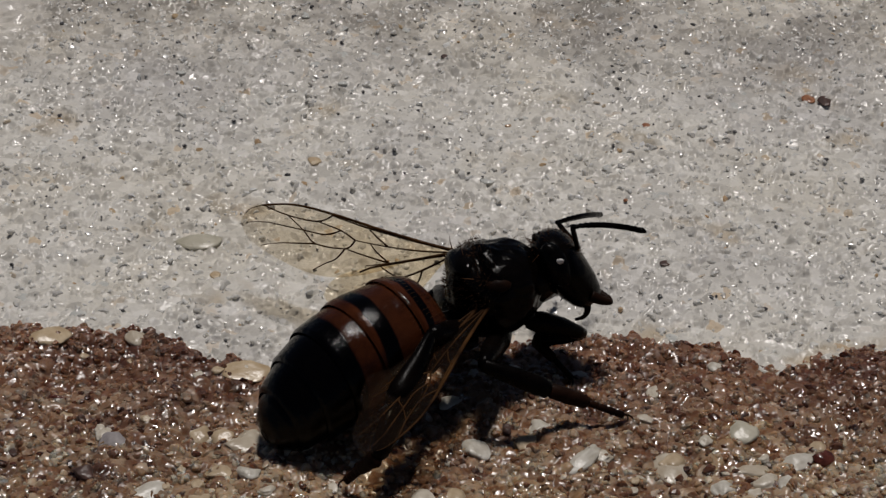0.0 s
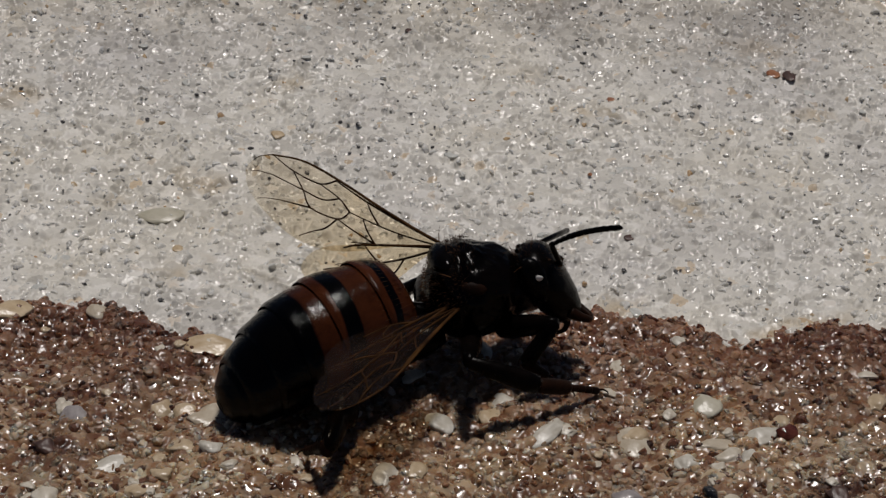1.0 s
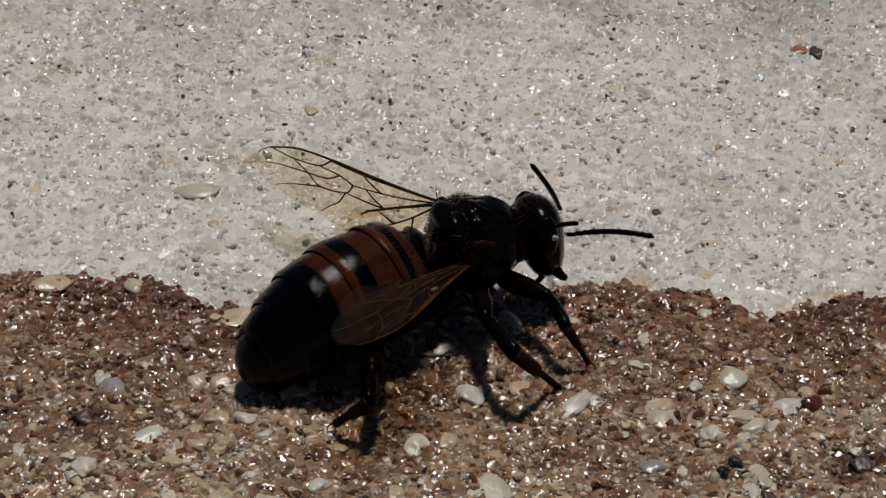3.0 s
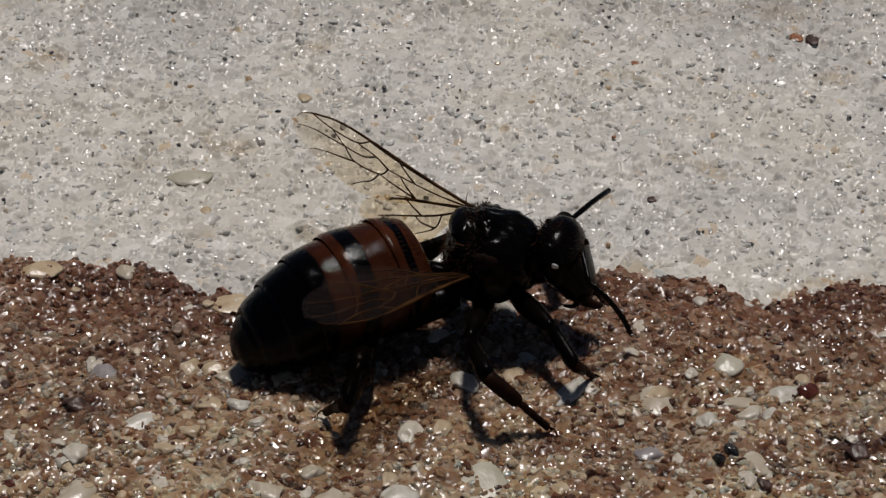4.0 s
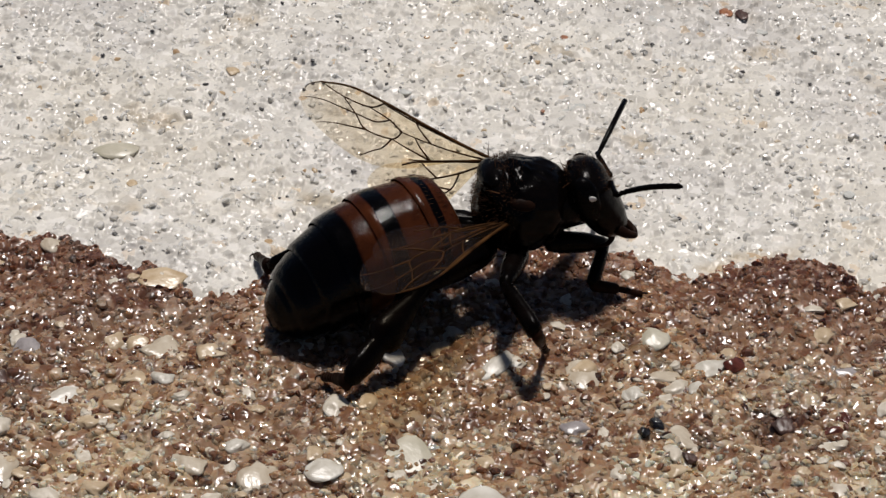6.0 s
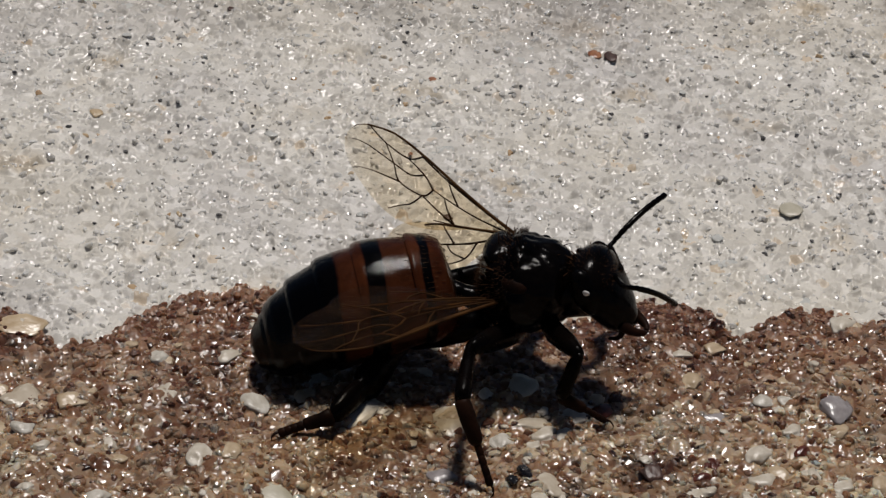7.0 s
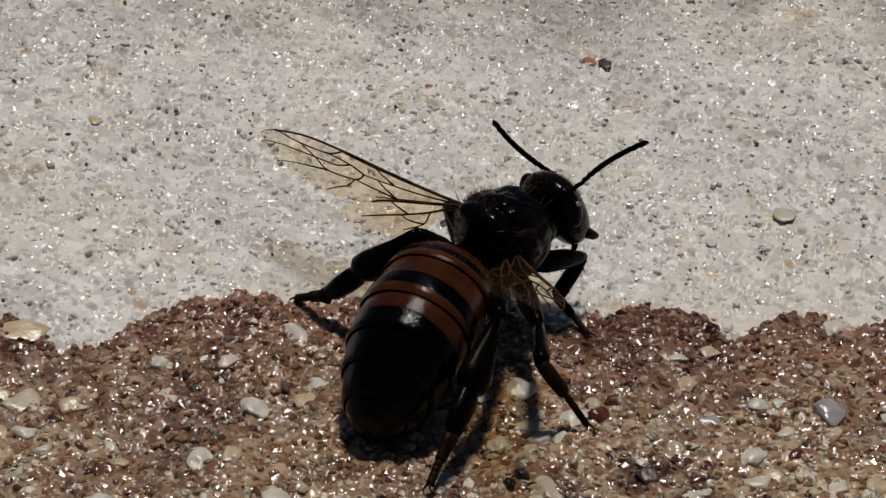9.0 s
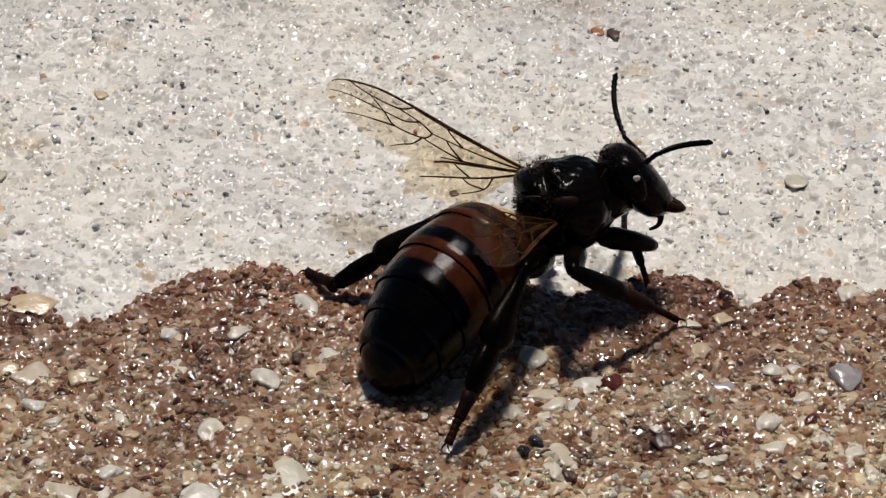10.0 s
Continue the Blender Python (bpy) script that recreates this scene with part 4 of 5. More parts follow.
    bee_hair(bm, lambda d: Vector((0.85 + d.x * 0.8, d.y * 1.2, d.z * 1.25 + 0.05)), 1500, 8, 0.24, 0.011, lambda d: abs(d.y) < 0.72 and d.z > -0.9)
    bee_hair(bm, lambda d: Vector((0.85 + d.x * 0.8, d.y * 1.2, d.z * 1.25 + 0.05)), 40, 9, 0.5, 0.028, lambda d: d.z > 0.75)
    part("hair", bm, HAIR, head, "short brown fuzz")
    for ob in (head, *head.children):
        for v in ob.data.vertices:
            v.co = Vector((v.co.x, v.co.y, v.co.z * (0.86 if v.co.z > 0 else 1.0))) * 0.92
    for s, side in ((1, "left"), (-1, "right")):
        bm = bmesh.new()
        spindle(bm, [(-0.08, 0.06, 0), (0.05, 0.11, 0), (0.2, 0.085, 0), (1.1, 0.095, 0.02), (1.33, 0.075, 0)], 12)
        p["scape_" + side] = part("scape", bm, CUTICLE, head)
        bm = bmesh.new()
        stops = [(-0.08, 0.06, 0)]
        for k in range(11):
            x, r = k * 3.0 / 11, 0.08 + 0.02 * min(k, 3) / 3
            cz = 0.8 * (x / 3.0) * (1 - x / 3.0)
            stops += [(x + 0.04, r, cz), (x + 0.22, r * 1.01, cz)]
        spindle(bm, stops + [(3.05, 0.04, 0.0)], 12)
        p["flag_" + side] = part("flagellum", bm, CUTICLE, head)

    bm = bmesh.new()
    loft(bm, [abdomen_ring(u, -0.06) for u in np.linspace(0, 1, 40)])
    abdomen = p["abdomen"] = part("abdomen", bm, BELLY, bee, "plump abdomen with amber and black bands")
    cuts = [0.012, 0.15, 0.405, 0.60, 0.75, 0.88, 0.99]
    for k in range(6):
        a, b = cuts[k], min(cuts[k + 1] + 0.03, 1.0)
        bm = bmesh.new()
        rings = []
        for j in range(21):
            f = j / 20
            r = abdomen_ring(a + (b - a) * f, -0.06 + 0.16 * f ** 1.5 - 0.09 * max(0, f - 0.9) * 8, 48)
            rings.append([r[i] for i in range(48)])
        loft(bm, rings, False)
        low = [fc for fc in bm.faces if fc.calc_center_median().z < -1.25 - 0.75 * (a + b) * (a + b) / 4]
        bmesh.ops.delete(bm, geom=low, context="FACES")
        part("tergite", bm, TERGITE, abdomen)
    bm = bmesh.new()
    rng = random.Random(12)
    for k in range(260):
        u, a = rng.uniform(0.02, 0.2), rng.uniform(-0.3, 3.44)
        r = abdomen_ring(u, 0.02, 64)
        q = r[int(a / 6.2832 * 64) % 64]
        out = Vector((0, q.y, q.z)).normalized()
        hair(bm, q, (out * 0.4 + Vector((-0.9, 0, 0))).normalized(), 0.17, 0.009, rng)
    part("hair", bm, HAIR, abdomen, "sparse brown bristles")

    for s, side in ((1, "left"), (-1, "right")):
        turn = s
        p["forewing_" + side] = add_wing(bee, "forewing", WING_FORE, VEINS_FORE, turn, "clear amber-tinted forewing with brown veins")
        p["hindwing_" + side] = add_wing(bee, "hindwing", WING_HIND, VEINS_HIND, turn, "small clear hindwing with brown veins")
        for kind in LEGS:
            p[kind + "_" + side] = add_leg(bee, kind, s)
    return p


BEE = build_bee()


# ---- what moves ----
def sampled(rows, t):
    """Smooth value of rows of (t, numbers) at a time."""
    ts = [r[0] for r in rows]
    i = max(0, min(len(ts) - 2, int(np.searchsorted(ts, t, "right")) - 1))
    p = np.array([r[1:] for r in rows], float)
    h = ts[i + 1] - ts[i]
    f = min(max((t - ts[i]) / h, 0), 1)

    def slope(k):
        if k in (0, len(ts) - 1):
            return 0 * p[0]
        return (p[k + 1] - p[k - 1]) / (ts[k + 1] - ts[k - 1])

    a, b = slope(i) * h, slope(i + 1) * h
    return (2 * f ** 3 - 3 * f * f + 1) * p[i] + (f ** 3 - 2 * f * f + f) * a + (3 * f * f - 2 * f ** 3) * p[i + 1] + (f ** 3 - f * f) * b


def mm_pose(x, y, z, rx, ry, rz):
    return pose(x * MM, y * MM, z * MM, rx, ry, rz)


def aim(origin, way, up):
    x = way.normalized()
    y = up.cross(x).normalized()
    z = x.cross(y)
    m = Matrix((x, y, z)).transposed().to_4x4()
    m.translation = origin * MM
    return m


def leg_pose(kind, side, foot, knee, ankle, down):
    """Femur, tibia and tarsus from the hip by way of the knee to a foot, all in the bee's space."""
    hip, a, b, c = LEGS[kind]
    hip = Vector((hip.x, hip.y * side, hip.z))
    knee = hip + (knee - hip).normalized() * a
    gap = foot - knee
    d = max(min(gap.length, (b + c) * 0.999), abs(b - c) + 0.1)
    gap = gap.normalized()
    out = ankle - knee
    pole = (out - gap * out.dot(gap)).normalized()
    cosa = (b * b + d * d - c * c) / (2 * b * d)
    ankle = knee + gap * b * cosa + pole * b * math.sqrt(max(0, 1 - cosa * cosa))
    up = Vector((0, -0.5 * side, 0)) - down
    return aim(hip, knee - hip, up), aim(knee, ankle - knee, up), aim(ankle, foot - ankle, up)


def motions():
    times = [round(0.1 * k, 1) for k in range(101)]
    body = [
        (0, 0.21, -3.2, 3.27, -10.6, 1.6, 21), (0.5, 0.46, -3.66, 3.1, -10.9, 4.3, 16.9), (1, 0.69, -4.07, 2.83, -8, 9.3, 11.6),
        (1.5, 0.56, -4.06, 2.7, -6.5, 13.6, 14.6), (2, 0.25, -3.47, 2.74, -4.3, 13.4, 23.7), (2.5, -0.39, -2.65, 2.86, -3.8, 11.4, 32.9),
        (4, 0.56, -4.55, 2.94, -1.8, 8.2, 1.2), (4.5, 1.65, -6.04, 3.02, -3.6, 6.3, -9.9), (5, 1.19, -3.95, 3.09, -5.3, 9.6, 11.9),
        (6.5, 5.49, -3.97, 3.5, -5.1, 6.1, 5.1), (7, 8.14, -5.54, 3.45, -2.5, 5.4, -11.5), (7.5, 8.23, -4.66, 3.4, -3.8, 5.6, -1.7),
        (8, 6.94, -4.15, 3.39, -4, 7.6, 17.9), (8.5, 7.75, -3, 3.54, -8.2, 4.3, 34), (9, 7.7, -2.89, 3.56, -6.7, 4.3, 39.6),
        (9.5, 7.8, -2.68, 3.62, -7.1, 2.6, 38.3), (10, 9.22, -3.27, 3.76, -13.6, -4.8, 13.8),
    ]
    poses = {t: mm_pose(*sampled(body, t)) for t in times}
    walk(BEE["bee"], [(t, poses[t]) for t in times])
    walk(BEE["head"], [
        (0, mm_pose(1.85, 0, 0.2, -11.9, -32.4, -12.8)), (0.5, mm_pose(1.85, 0, 0.2, -13.6, -34, -15)),
        (1, mm_pose(1.85, 0, 0.2, -7.4, -39.9, -12.7)), (1.5, mm_pose(1.85, 0, 0.2, -5.9, -22.8, -12.7)),
        (2, mm_pose(1.85, 0, 0.2, -8, -16.7, -9.3)), (2.5, mm_pose(1.85, 0, 0.2, -5, -15.5, -0.6)),
        (4, mm_pose(1.85, 0, 0.2, 2.7, -29.1, -17.5)), (4.5, mm_pose(1.85, 0, 0.2, 2.1, -35.4, -11.3)),
        (5, mm_pose(1.85, 0, 0.2, -1.3, -29.5, -9)), (6.5, mm_pose(1.85, 0, 0.2, -1.2, -38.2, -11.5)),
        (7, mm_pose(1.85, 0, 0.2, 0.4, -39.1, -11.6)), (7.5, mm_pose(1.85, 0, 0.2, -1.3, -34, -18.1)),
        (8, mm_pose(1.85, 0, 0.2, 1.6, -35.5, -12.7)), (8.5, mm_pose(1.85, 0, 0.2, -2.9, -27.8, -4.1)),
        (9, mm_pose(1.85, 0, 0.2, -8.1, -28.9, -3.5)), (9.5, mm_pose(1.85, 0, 0.2, -7.1, -28.1, -5.6)),
        (10, mm_pose(1.85, 0, 0.2, -2.7, -33.5, -4.9)),
    ])
    walk(BEE["abdomen"], [
        (0, mm_pose(-2.2, 0, -0.6, 0, -14.9, 15.8)), (0.5, mm_pose(-2.2, 0, -0.6, 0, -17.1, 17.5)),
        (1, mm_pose(-2.2, 0, -0.6, 0, -19.9, 19.1)), (1.5, mm_pose(-2.2, 0, -0.6, 0, -23.6, 16.4)),
        (2, mm_pose(-2.2, 0, -0.6, 0, -23, 11.2)), (2.5, mm_pose(-2.2, 0, -0.6, 0, -21.4, 8.1)),
        (4, mm_pose(-2.2, 0, -0.6, 0, -17.3, 26.8)), (4.5, mm_pose(-2.2, 0, -0.6, 0, -16.5, 26)),
        (5, mm_pose(-2.2, 0, -0.6, 0, -22.2, 21.5)), (6.5, mm_pose(-2.2, 0, -0.6, 0, -21.6, 14.6)),
        (7, mm_pose(-2.2, 0, -0.6, 0, -19.4, 18)), (7.5, mm_pose(-2.2, 0, -0.6, 0, -19.7, 22)),
        (8, mm_pose(-2.2, 0, -0.6, 0, -6.5, 28)), (8.5, mm_pose(-2.2, 0, -0.6, 0, -21.8, 27.1)),
        (9, mm_pose(-2.2, 0, -0.6, 0, -21, 22.8)), (9.5, mm_pose(-2.2, 0, -0.6, 0, -19.7, 24)),
        (10, mm_pose(-2.2, 0, -0.6, 0, -18.1, 32.3)),
    ])
    walk(BEE["forewing_left"], [
        (0, mm_pose(-0.45, 1.4, 0.8, -106.2, 0.3, 133)), (0.5, mm_pose(-0.45, 1.4, 0.8, -108.2, -2.4, 133.8)),
        (1, mm_pose(-0.45, 1.4, 0.8, -94.1, -0.1, 132.2)), (1.5, mm_pose(-0.45, 1.4, 0.8, -107.3, 3.7, 124.6)),
        (2, mm_pose(-0.45, 1.4, 0.8, -126.7, 6, 123.1)), (2.5, mm_pose(-0.45, 1.4, 0.8, -114.7, 10.1, 113.6)),
        (4, mm_pose(-0.45, 1.4, 0.8, -108, 4.5, 137.4)), (4.5, mm_pose(-0.45, 1.4, 0.8, -94.7, -2.2, 146.2)),
        (5, mm_pose(-0.45, 1.4, 0.8, -105.7, 3.2, 128.7)), (6.5, mm_pose(-0.45, 1.4, 0.8, -98.5, 4.3, 135.6)),
        (7, mm_pose(-0.45, 1.4, 0.8, -89.6, 3.4, 140.7)), (7.5, mm_pose(-0.45, 1.4, 0.8, -95.8, 4.9, 137.5)),
        (8, mm_pose(-0.45, 1.4, 0.8, -117.8, 8.3, 130.5)), (8.5, mm_pose(-0.45, 1.4, 0.8, -119.1, -5.5, 108.4)),
        (9, mm_pose(-0.45, 1.4, 0.8, -117.8, -2.6, 104.3)), (9.5, mm_pose(-0.45, 1.4, 0.8, -118.5, -2, 109.5)),
        (10, mm_pose(-0.45, 1.4, 0.8, -112.3, -15.7, 129.6)),
    ])
    walk(BEE["hindwing_left"], [
        (0, mm_pose(-0.65, 1.3, 0.85, -107.6, 23.4, 125.9)), (0.5, mm_pose(-0.65, 1.3, 0.85, -109.5, 20.4, 126)),
        (1, mm_pose(-0.65, 1.3, 0.85, -94.5, 23.9, 130.4)), (1.5, mm_pose(-0.65, 1.3, 0.85, -109.4, 26.6, 116.8)),
        (2, mm_pose(-0.65, 1.3, 0.85, -131, 24.9, 107.5)), (2.5, mm_pose(-0.65, 1.3, 0.85, -118.9, 31.6, 102.1)),
        (4, mm_pose(-0.65, 1.3, 0.85, -110.3, 27.3, 129.2)), (4.5, mm_pose(-0.65, 1.3, 0.85, -95.1, 21.8, 144.1)),
        (5, mm_pose(-0.65, 1.3, 0.85, -107.6, 26.3, 121.6)), (6.5, mm_pose(-0.65, 1.3, 0.85, -99.6, 28, 131.7)),
        (7, mm_pose(-0.65, 1.3, 0.85, -89.5, 27.5, 140.9)), (7.5, mm_pose(-0.65, 1.3, 0.85, -96.6, 28.8, 134.8)),
        (8, mm_pose(-0.65, 1.3, 0.85, -121.9, 29.2, 117.9)), (8.5, mm_pose(-0.65, 1.3, 0.85, -120.2, 15.5, 96.6)),
        (9, mm_pose(-0.65, 1.3, 0.85, -119.4, 18.5, 92.8)), (9.5, mm_pose(-0.65, 1.3, 0.85, -120.3, 19.1, 97.6)),
        (10, mm_pose(-0.65, 1.3, 0.85, -111.6, 6.7, 120.7)),
    ])
    walk(BEE["forewing_right"], [
        (0, mm_pose(-0.45, -1.4, -0.1, 171.3, 15.3, -140.8)), (0.5, mm_pose(-0.45, -1.4, -0.1, 177.1, 13.1, -136.7)),
        (1, mm_pose(-0.45, -1.4, -0.1, 177.6, 7.7, -133.4)), (1.5, mm_pose(-0.45, -1.4, -0.1, -178.7, 4.7, -139.2)),
        (2, mm_pose(-0.45, -1.4, -0.1, -173.9, 1.3, -140.5)), (2.5, mm_pose(-0.45, -1.4, -0.1, -176.9, 3.2, -146.3)),
        (4, mm_pose(-0.45, -1.4, -0.1, 169.1, -8.6, -133.4)), (4.5, mm_pose(-0.45, -1.4, -0.1, 167.7, -6.4, -125.9)),
        (5, mm_pose(-0.45, -1.4, -0.1, 170.7, -0.7, -131.6)), (6.5, mm_pose(-0.45, -1.4, -0.1, 164.7, -2.2, -135.9)),
        (7, mm_pose(-0.45, -1.4, -0.1, 165, -2.5, -136)), (7.5, mm_pose(-0.45, -1.4, -0.1, 164.7, 1.1, -138.8)),
        (8, mm_pose(-0.45, -1.4, -0.1, 164.5, -4.2, -127.9)), (8.5, mm_pose(-0.45, -1.4, -0.1, 170.6, -10.4, -125.4)),
        (9, mm_pose(-0.45, -1.4, -0.1, 169.8, -12.6, -126.1)), (9.5, mm_pose(-0.45, -1.4, -0.1, 174.2, -14.2, -125.6)),
        (10, mm_pose(-0.45, -1.4, -0.1, 121.9, -13.9, -125)),
    ])
    walk(BEE["hindwing_right"], [
        (0, mm_pose(-0.85, -1.25, -0.2, 169.7, 14.3, -146.6)), (0.5, mm_pose(-0.85, -1.25, -0.2, 175.8, 12.7, -142.6)),
        (1, mm_pose(-0.85, -1.25, -0.2, 176.8, 7.4, -139.2)), (1.5, mm_pose(-0.85, -1.25, -0.2, -179.2, 4.7, -144.9)),
        (2, mm_pose(-0.85, -1.25, -0.2, -174, 1.8, -146.2)), (2.5, mm_pose(-0.85, -1.25, -0.2, -177.3, 3.4, -152)),
        (4, mm_pose(-0.85, -1.25, -0.2, 170, -9.7, -139.1)), (4.5, mm_pose(-0.85, -1.25, -0.2, 168.4, -7.6, -131.5)),
        (5, mm_pose(-0.85, -1.25, -0.2, 170.8, -1.7, -137.2)), (6.5, mm_pose(-0.85, -1.25, -0.2, 164.9, -3.8, -141.4)),
        (7, mm_pose(-0.85, -1.25, -0.2, 165.3, -4, -141.5)), (7.5, mm_pose(-0.85, -1.25, -0.2, 164.6, -0.5, -144.3)),
        (8, mm_pose(-0.85, -1.25, -0.2, 164.9, -5.7, -133.4)), (8.5, mm_pose(-0.85, -1.25, -0.2, 171.6, -11.3, -131.2)),
        (9, mm_pose(-0.85, -1.25, -0.2, 171.1, -13.6, -131.9)), (9.5, mm_pose(-0.85, -1.25, -0.2, 175.7, -14.8, -131.5)),
        (10, mm_pose(-0.85, -1.25, -0.2, 122.7, -18.7, -128.2)),
    ])
    walk(BEE["scape_left"], [
        (0, mm_pose(1.6, 0.3, -0.05, -157.1, -41.2, 100.3)), (0.5, mm_pose(1.6, 0.3, -0.05, -152, -60.3, 115.1)),
        (1, mm_pose(1.6, 0.3, -0.05, 175.6, -29, 121.1)), (1.5, mm_pose(1.6, 0.3, -0.05, 145.6, -12.9, 103.5)),
        (2, mm_pose(1.6, 0.3, -0.05, 123.8, -6.2, 84.8)), (2.5, mm_pose(1.6, 0.3, -0.05, 75.7, 19.9, 46)),
        (4, mm_pose(1.6, 0.3, -0.05, 174.2, -17.2, 134)), (4.5, mm_pose(1.6, 0.3, -0.05, 166.2, -17.5, 140.8)),
        (5, mm_pose(1.6, 0.3, -0.05, 154, -5.4, 105.5)), (6.5, mm_pose(1.6, 0.3, -0.05, -159.4, -23.9, 97.5)),
        (7, mm_pose(1.6, 0.3, -0.05, 175.2, -24.1, 116.2)), (7.5, mm_pose(1.6, 0.3, -0.05, -159.7, -31.5, 114.9)),
        (8, mm_pose(1.6, 0.3, -0.05, 122.8, 27.4, 98.9)), (8.5, mm_pose(1.6, 0.3, -0.05, 117, 30.7, 71.7)),
        (9, mm_pose(1.6, 0.3, -0.05, 130.4, 17.6, 68.9)), (9.5, mm_pose(1.6, 0.3, -0.05, 133.8, 17.9, 75)),
        (10, mm_pose(1.6, 0.3, -0.05, -164.5, -25.3, 94.3)),
    ])
    walk(BEE["flag_left"], [
        (0, mm_pose(1.43, 1.26, 0.81, 84.5, 22.7, 64.4)), (0.5, mm_pose(1.33, 0.88, 1.08, 52.1, -5.5, 49.3)),
        (1, mm_pose(1.01, 1.27, 0.58, 91.8, 15.3, 78.6)), (1.5, mm_pose(1.3, 1.53, 0.24, -98.6, -38.2, 84)),
        (2, mm_pose(1.72, 1.59, 0.09, -96, -37, 73.2)), (2.5, mm_pose(2.45, 1.18, -0.49, -156.9, -25.7, 73.7)),
        (4, mm_pose(0.74, 1.19, 0.34, 49.9, 9.1, 75.8)), (4.5, mm_pose(0.64, 1.08, 0.34, 37.1, -7, 76.6)),
        (5, mm_pose(1.25, 1.55, 0.07, 76, -9.4, 77.5)), (6.5, mm_pose(1.44, 1.48, 0.48, 36, -3.9, 61.2)),
        (7, mm_pose(1.08, 1.36, 0.48, 35.8, -1.7, 62.8)), (7.5, mm_pose(1.13, 1.31, 0.63, 13, -22.5, 73.3)),
        (8, mm_pose(1.42, 1.44, -0.65, -59.1, -54.3, 53.9)), (8.5, mm_pose(1.95, 1.36, -0.71, -139.6, -55.5, 93.9)),
        (9, mm_pose(2.05, 1.46, -0.44, -149.8, -54.2, 98.5)), (9.5, mm_pose(1.92, 1.49, -0.45, -143.6, -56.6, 96.2)),
        (10, mm_pose(1.51, 1.47, 0.51, -49.7, -19.9, 64.4)),
    ])
    walk(BEE["scape_right"], [
        (0, mm_pose(1.6, -0.3, -0.05, 50.4, -45, -66.9)), (0.5, mm_pose(1.6, -0.3, -0.05, 14.3, 37.5, -39.8)),
        (1, mm_pose(1.6, -0.3, -0.05, 61.5, -48.3, -71.5)), (1.5, mm_pose(1.6, -0.3, -0.05, 66.3, 2.2, -87)),
        (2, mm_pose(1.6, -0.3, -0.05, 68, -4, -96.3)), (2.5, mm_pose(1.6, -0.3, -0.05, 55.8, -23, -100)),
        (4, mm_pose(1.6, -0.3, -0.05, -57.9, 26.7, -74.9)), (4.5, mm_pose(1.6, -0.3, -0.05, 48.1, 4.7, -62.6)),
        (5, mm_pose(1.6, -0.3, -0.05, 55.1, 0.7, -88.7)), (6.5, mm_pose(1.6, -0.3, -0.05, 48.8, -5.4, -72.7)),
        (7, mm_pose(1.6, -0.3, -0.05, 53.8, -2.4, -57.9)), (7.5, mm_pose(1.6, -0.3, -0.05, 44.1, 16.5, -70.7)),
        (8, mm_pose(1.6, -0.3, -0.05, 54.7, -24.3, -80.6)), (8.5, mm_pose(1.6, -0.3, -0.05, 57.9, -28.6, -105.5)),
        (9, mm_pose(1.6, -0.3, -0.05, 56.7, -35.2, -106.8)), (9.5, mm_pose(1.6, -0.3, -0.05, 60, -39.2, -104.8)),
        (10, mm_pose(1.6, -0.3, -0.05, 37.8, -18.8, -70.7)),
    ])
    walk(BEE["flag_right"], [
        (0, mm_pose(1.96, -1.15, 0.87, 17.4, 21.8, -44.7)), (0.5, mm_pose(2.39, -0.96, -0.84, 130.9, 44.4, 123.1)),
        (1, mm_pose(1.87, -1.12, 0.92, 25, 5.5, -32.6)), (1.5, mm_pose(1.67, -1.6, -0.1, 70.7, -19.3, -82.4)),
        (2, mm_pose(1.46, -1.59, 0.04, 31.2, -8, -49.1)), (2.5, mm_pose(1.39, -1.48, 0.46, 24.2, -21.9, -56.7)),
        (4, mm_pose(1.9, -1.42, -0.63, 66, 69.5, 73.5)), (4.5, mm_pose(2.2, -1.45, -0.16, 23.8, 3.1, -17.7)),
        (5, mm_pose(1.63, -1.6, -0.07, 33.2, -8.8, -60.3)), (6.5, mm_pose(1.98, -1.54, 0.07, 20.7, 23.4, 2.1)),
        (7, mm_pose(2.29, -1.4, 0, 75.5, 43.2, 85.7)), (7.5, mm_pose(2.01, -1.48, -0.42, 83.2, 52.5, 91.4)),
        (8, mm_pose(1.79, -1.47, 0.49, 15.5, -21.2, -28.2)), (8.5, mm_pose(1.3, -1.4, 0.57, 6.7, -13.8, -32.3)),
        (9, mm_pose(1.29, -1.32, 0.7, 7.8, -14.1, -43.4)), (9.5, mm_pose(1.34, -1.27, 0.77, 6.6, -25.9, -37.1)),
        (10, mm_pose(2.01, -1.46, 0.37, 20.9, -1.3, -58.8)),
    ])

    def step(kind, side, feet, knees, ankles):
        s = 1 if side == "left" else -1
        keys = [[], [], []]
        for t in times:
            back = poses[t].inverted()
            foot, knee, ankle = (back @ (Vector(sampled(rows, t)) * MM) / (MM * BEE_SIZE) for rows in (feet, knees, ankles))
            down = back.to_3x3() @ Vector((0, 0, -1))
            for k, m in zip(keys, leg_pose(kind, s, foot, knee, ankle, down)):
                k.append((t, m))
        for ob, rows in zip(BEE[kind + "_" + side], keys):
            walk(ob, rows)

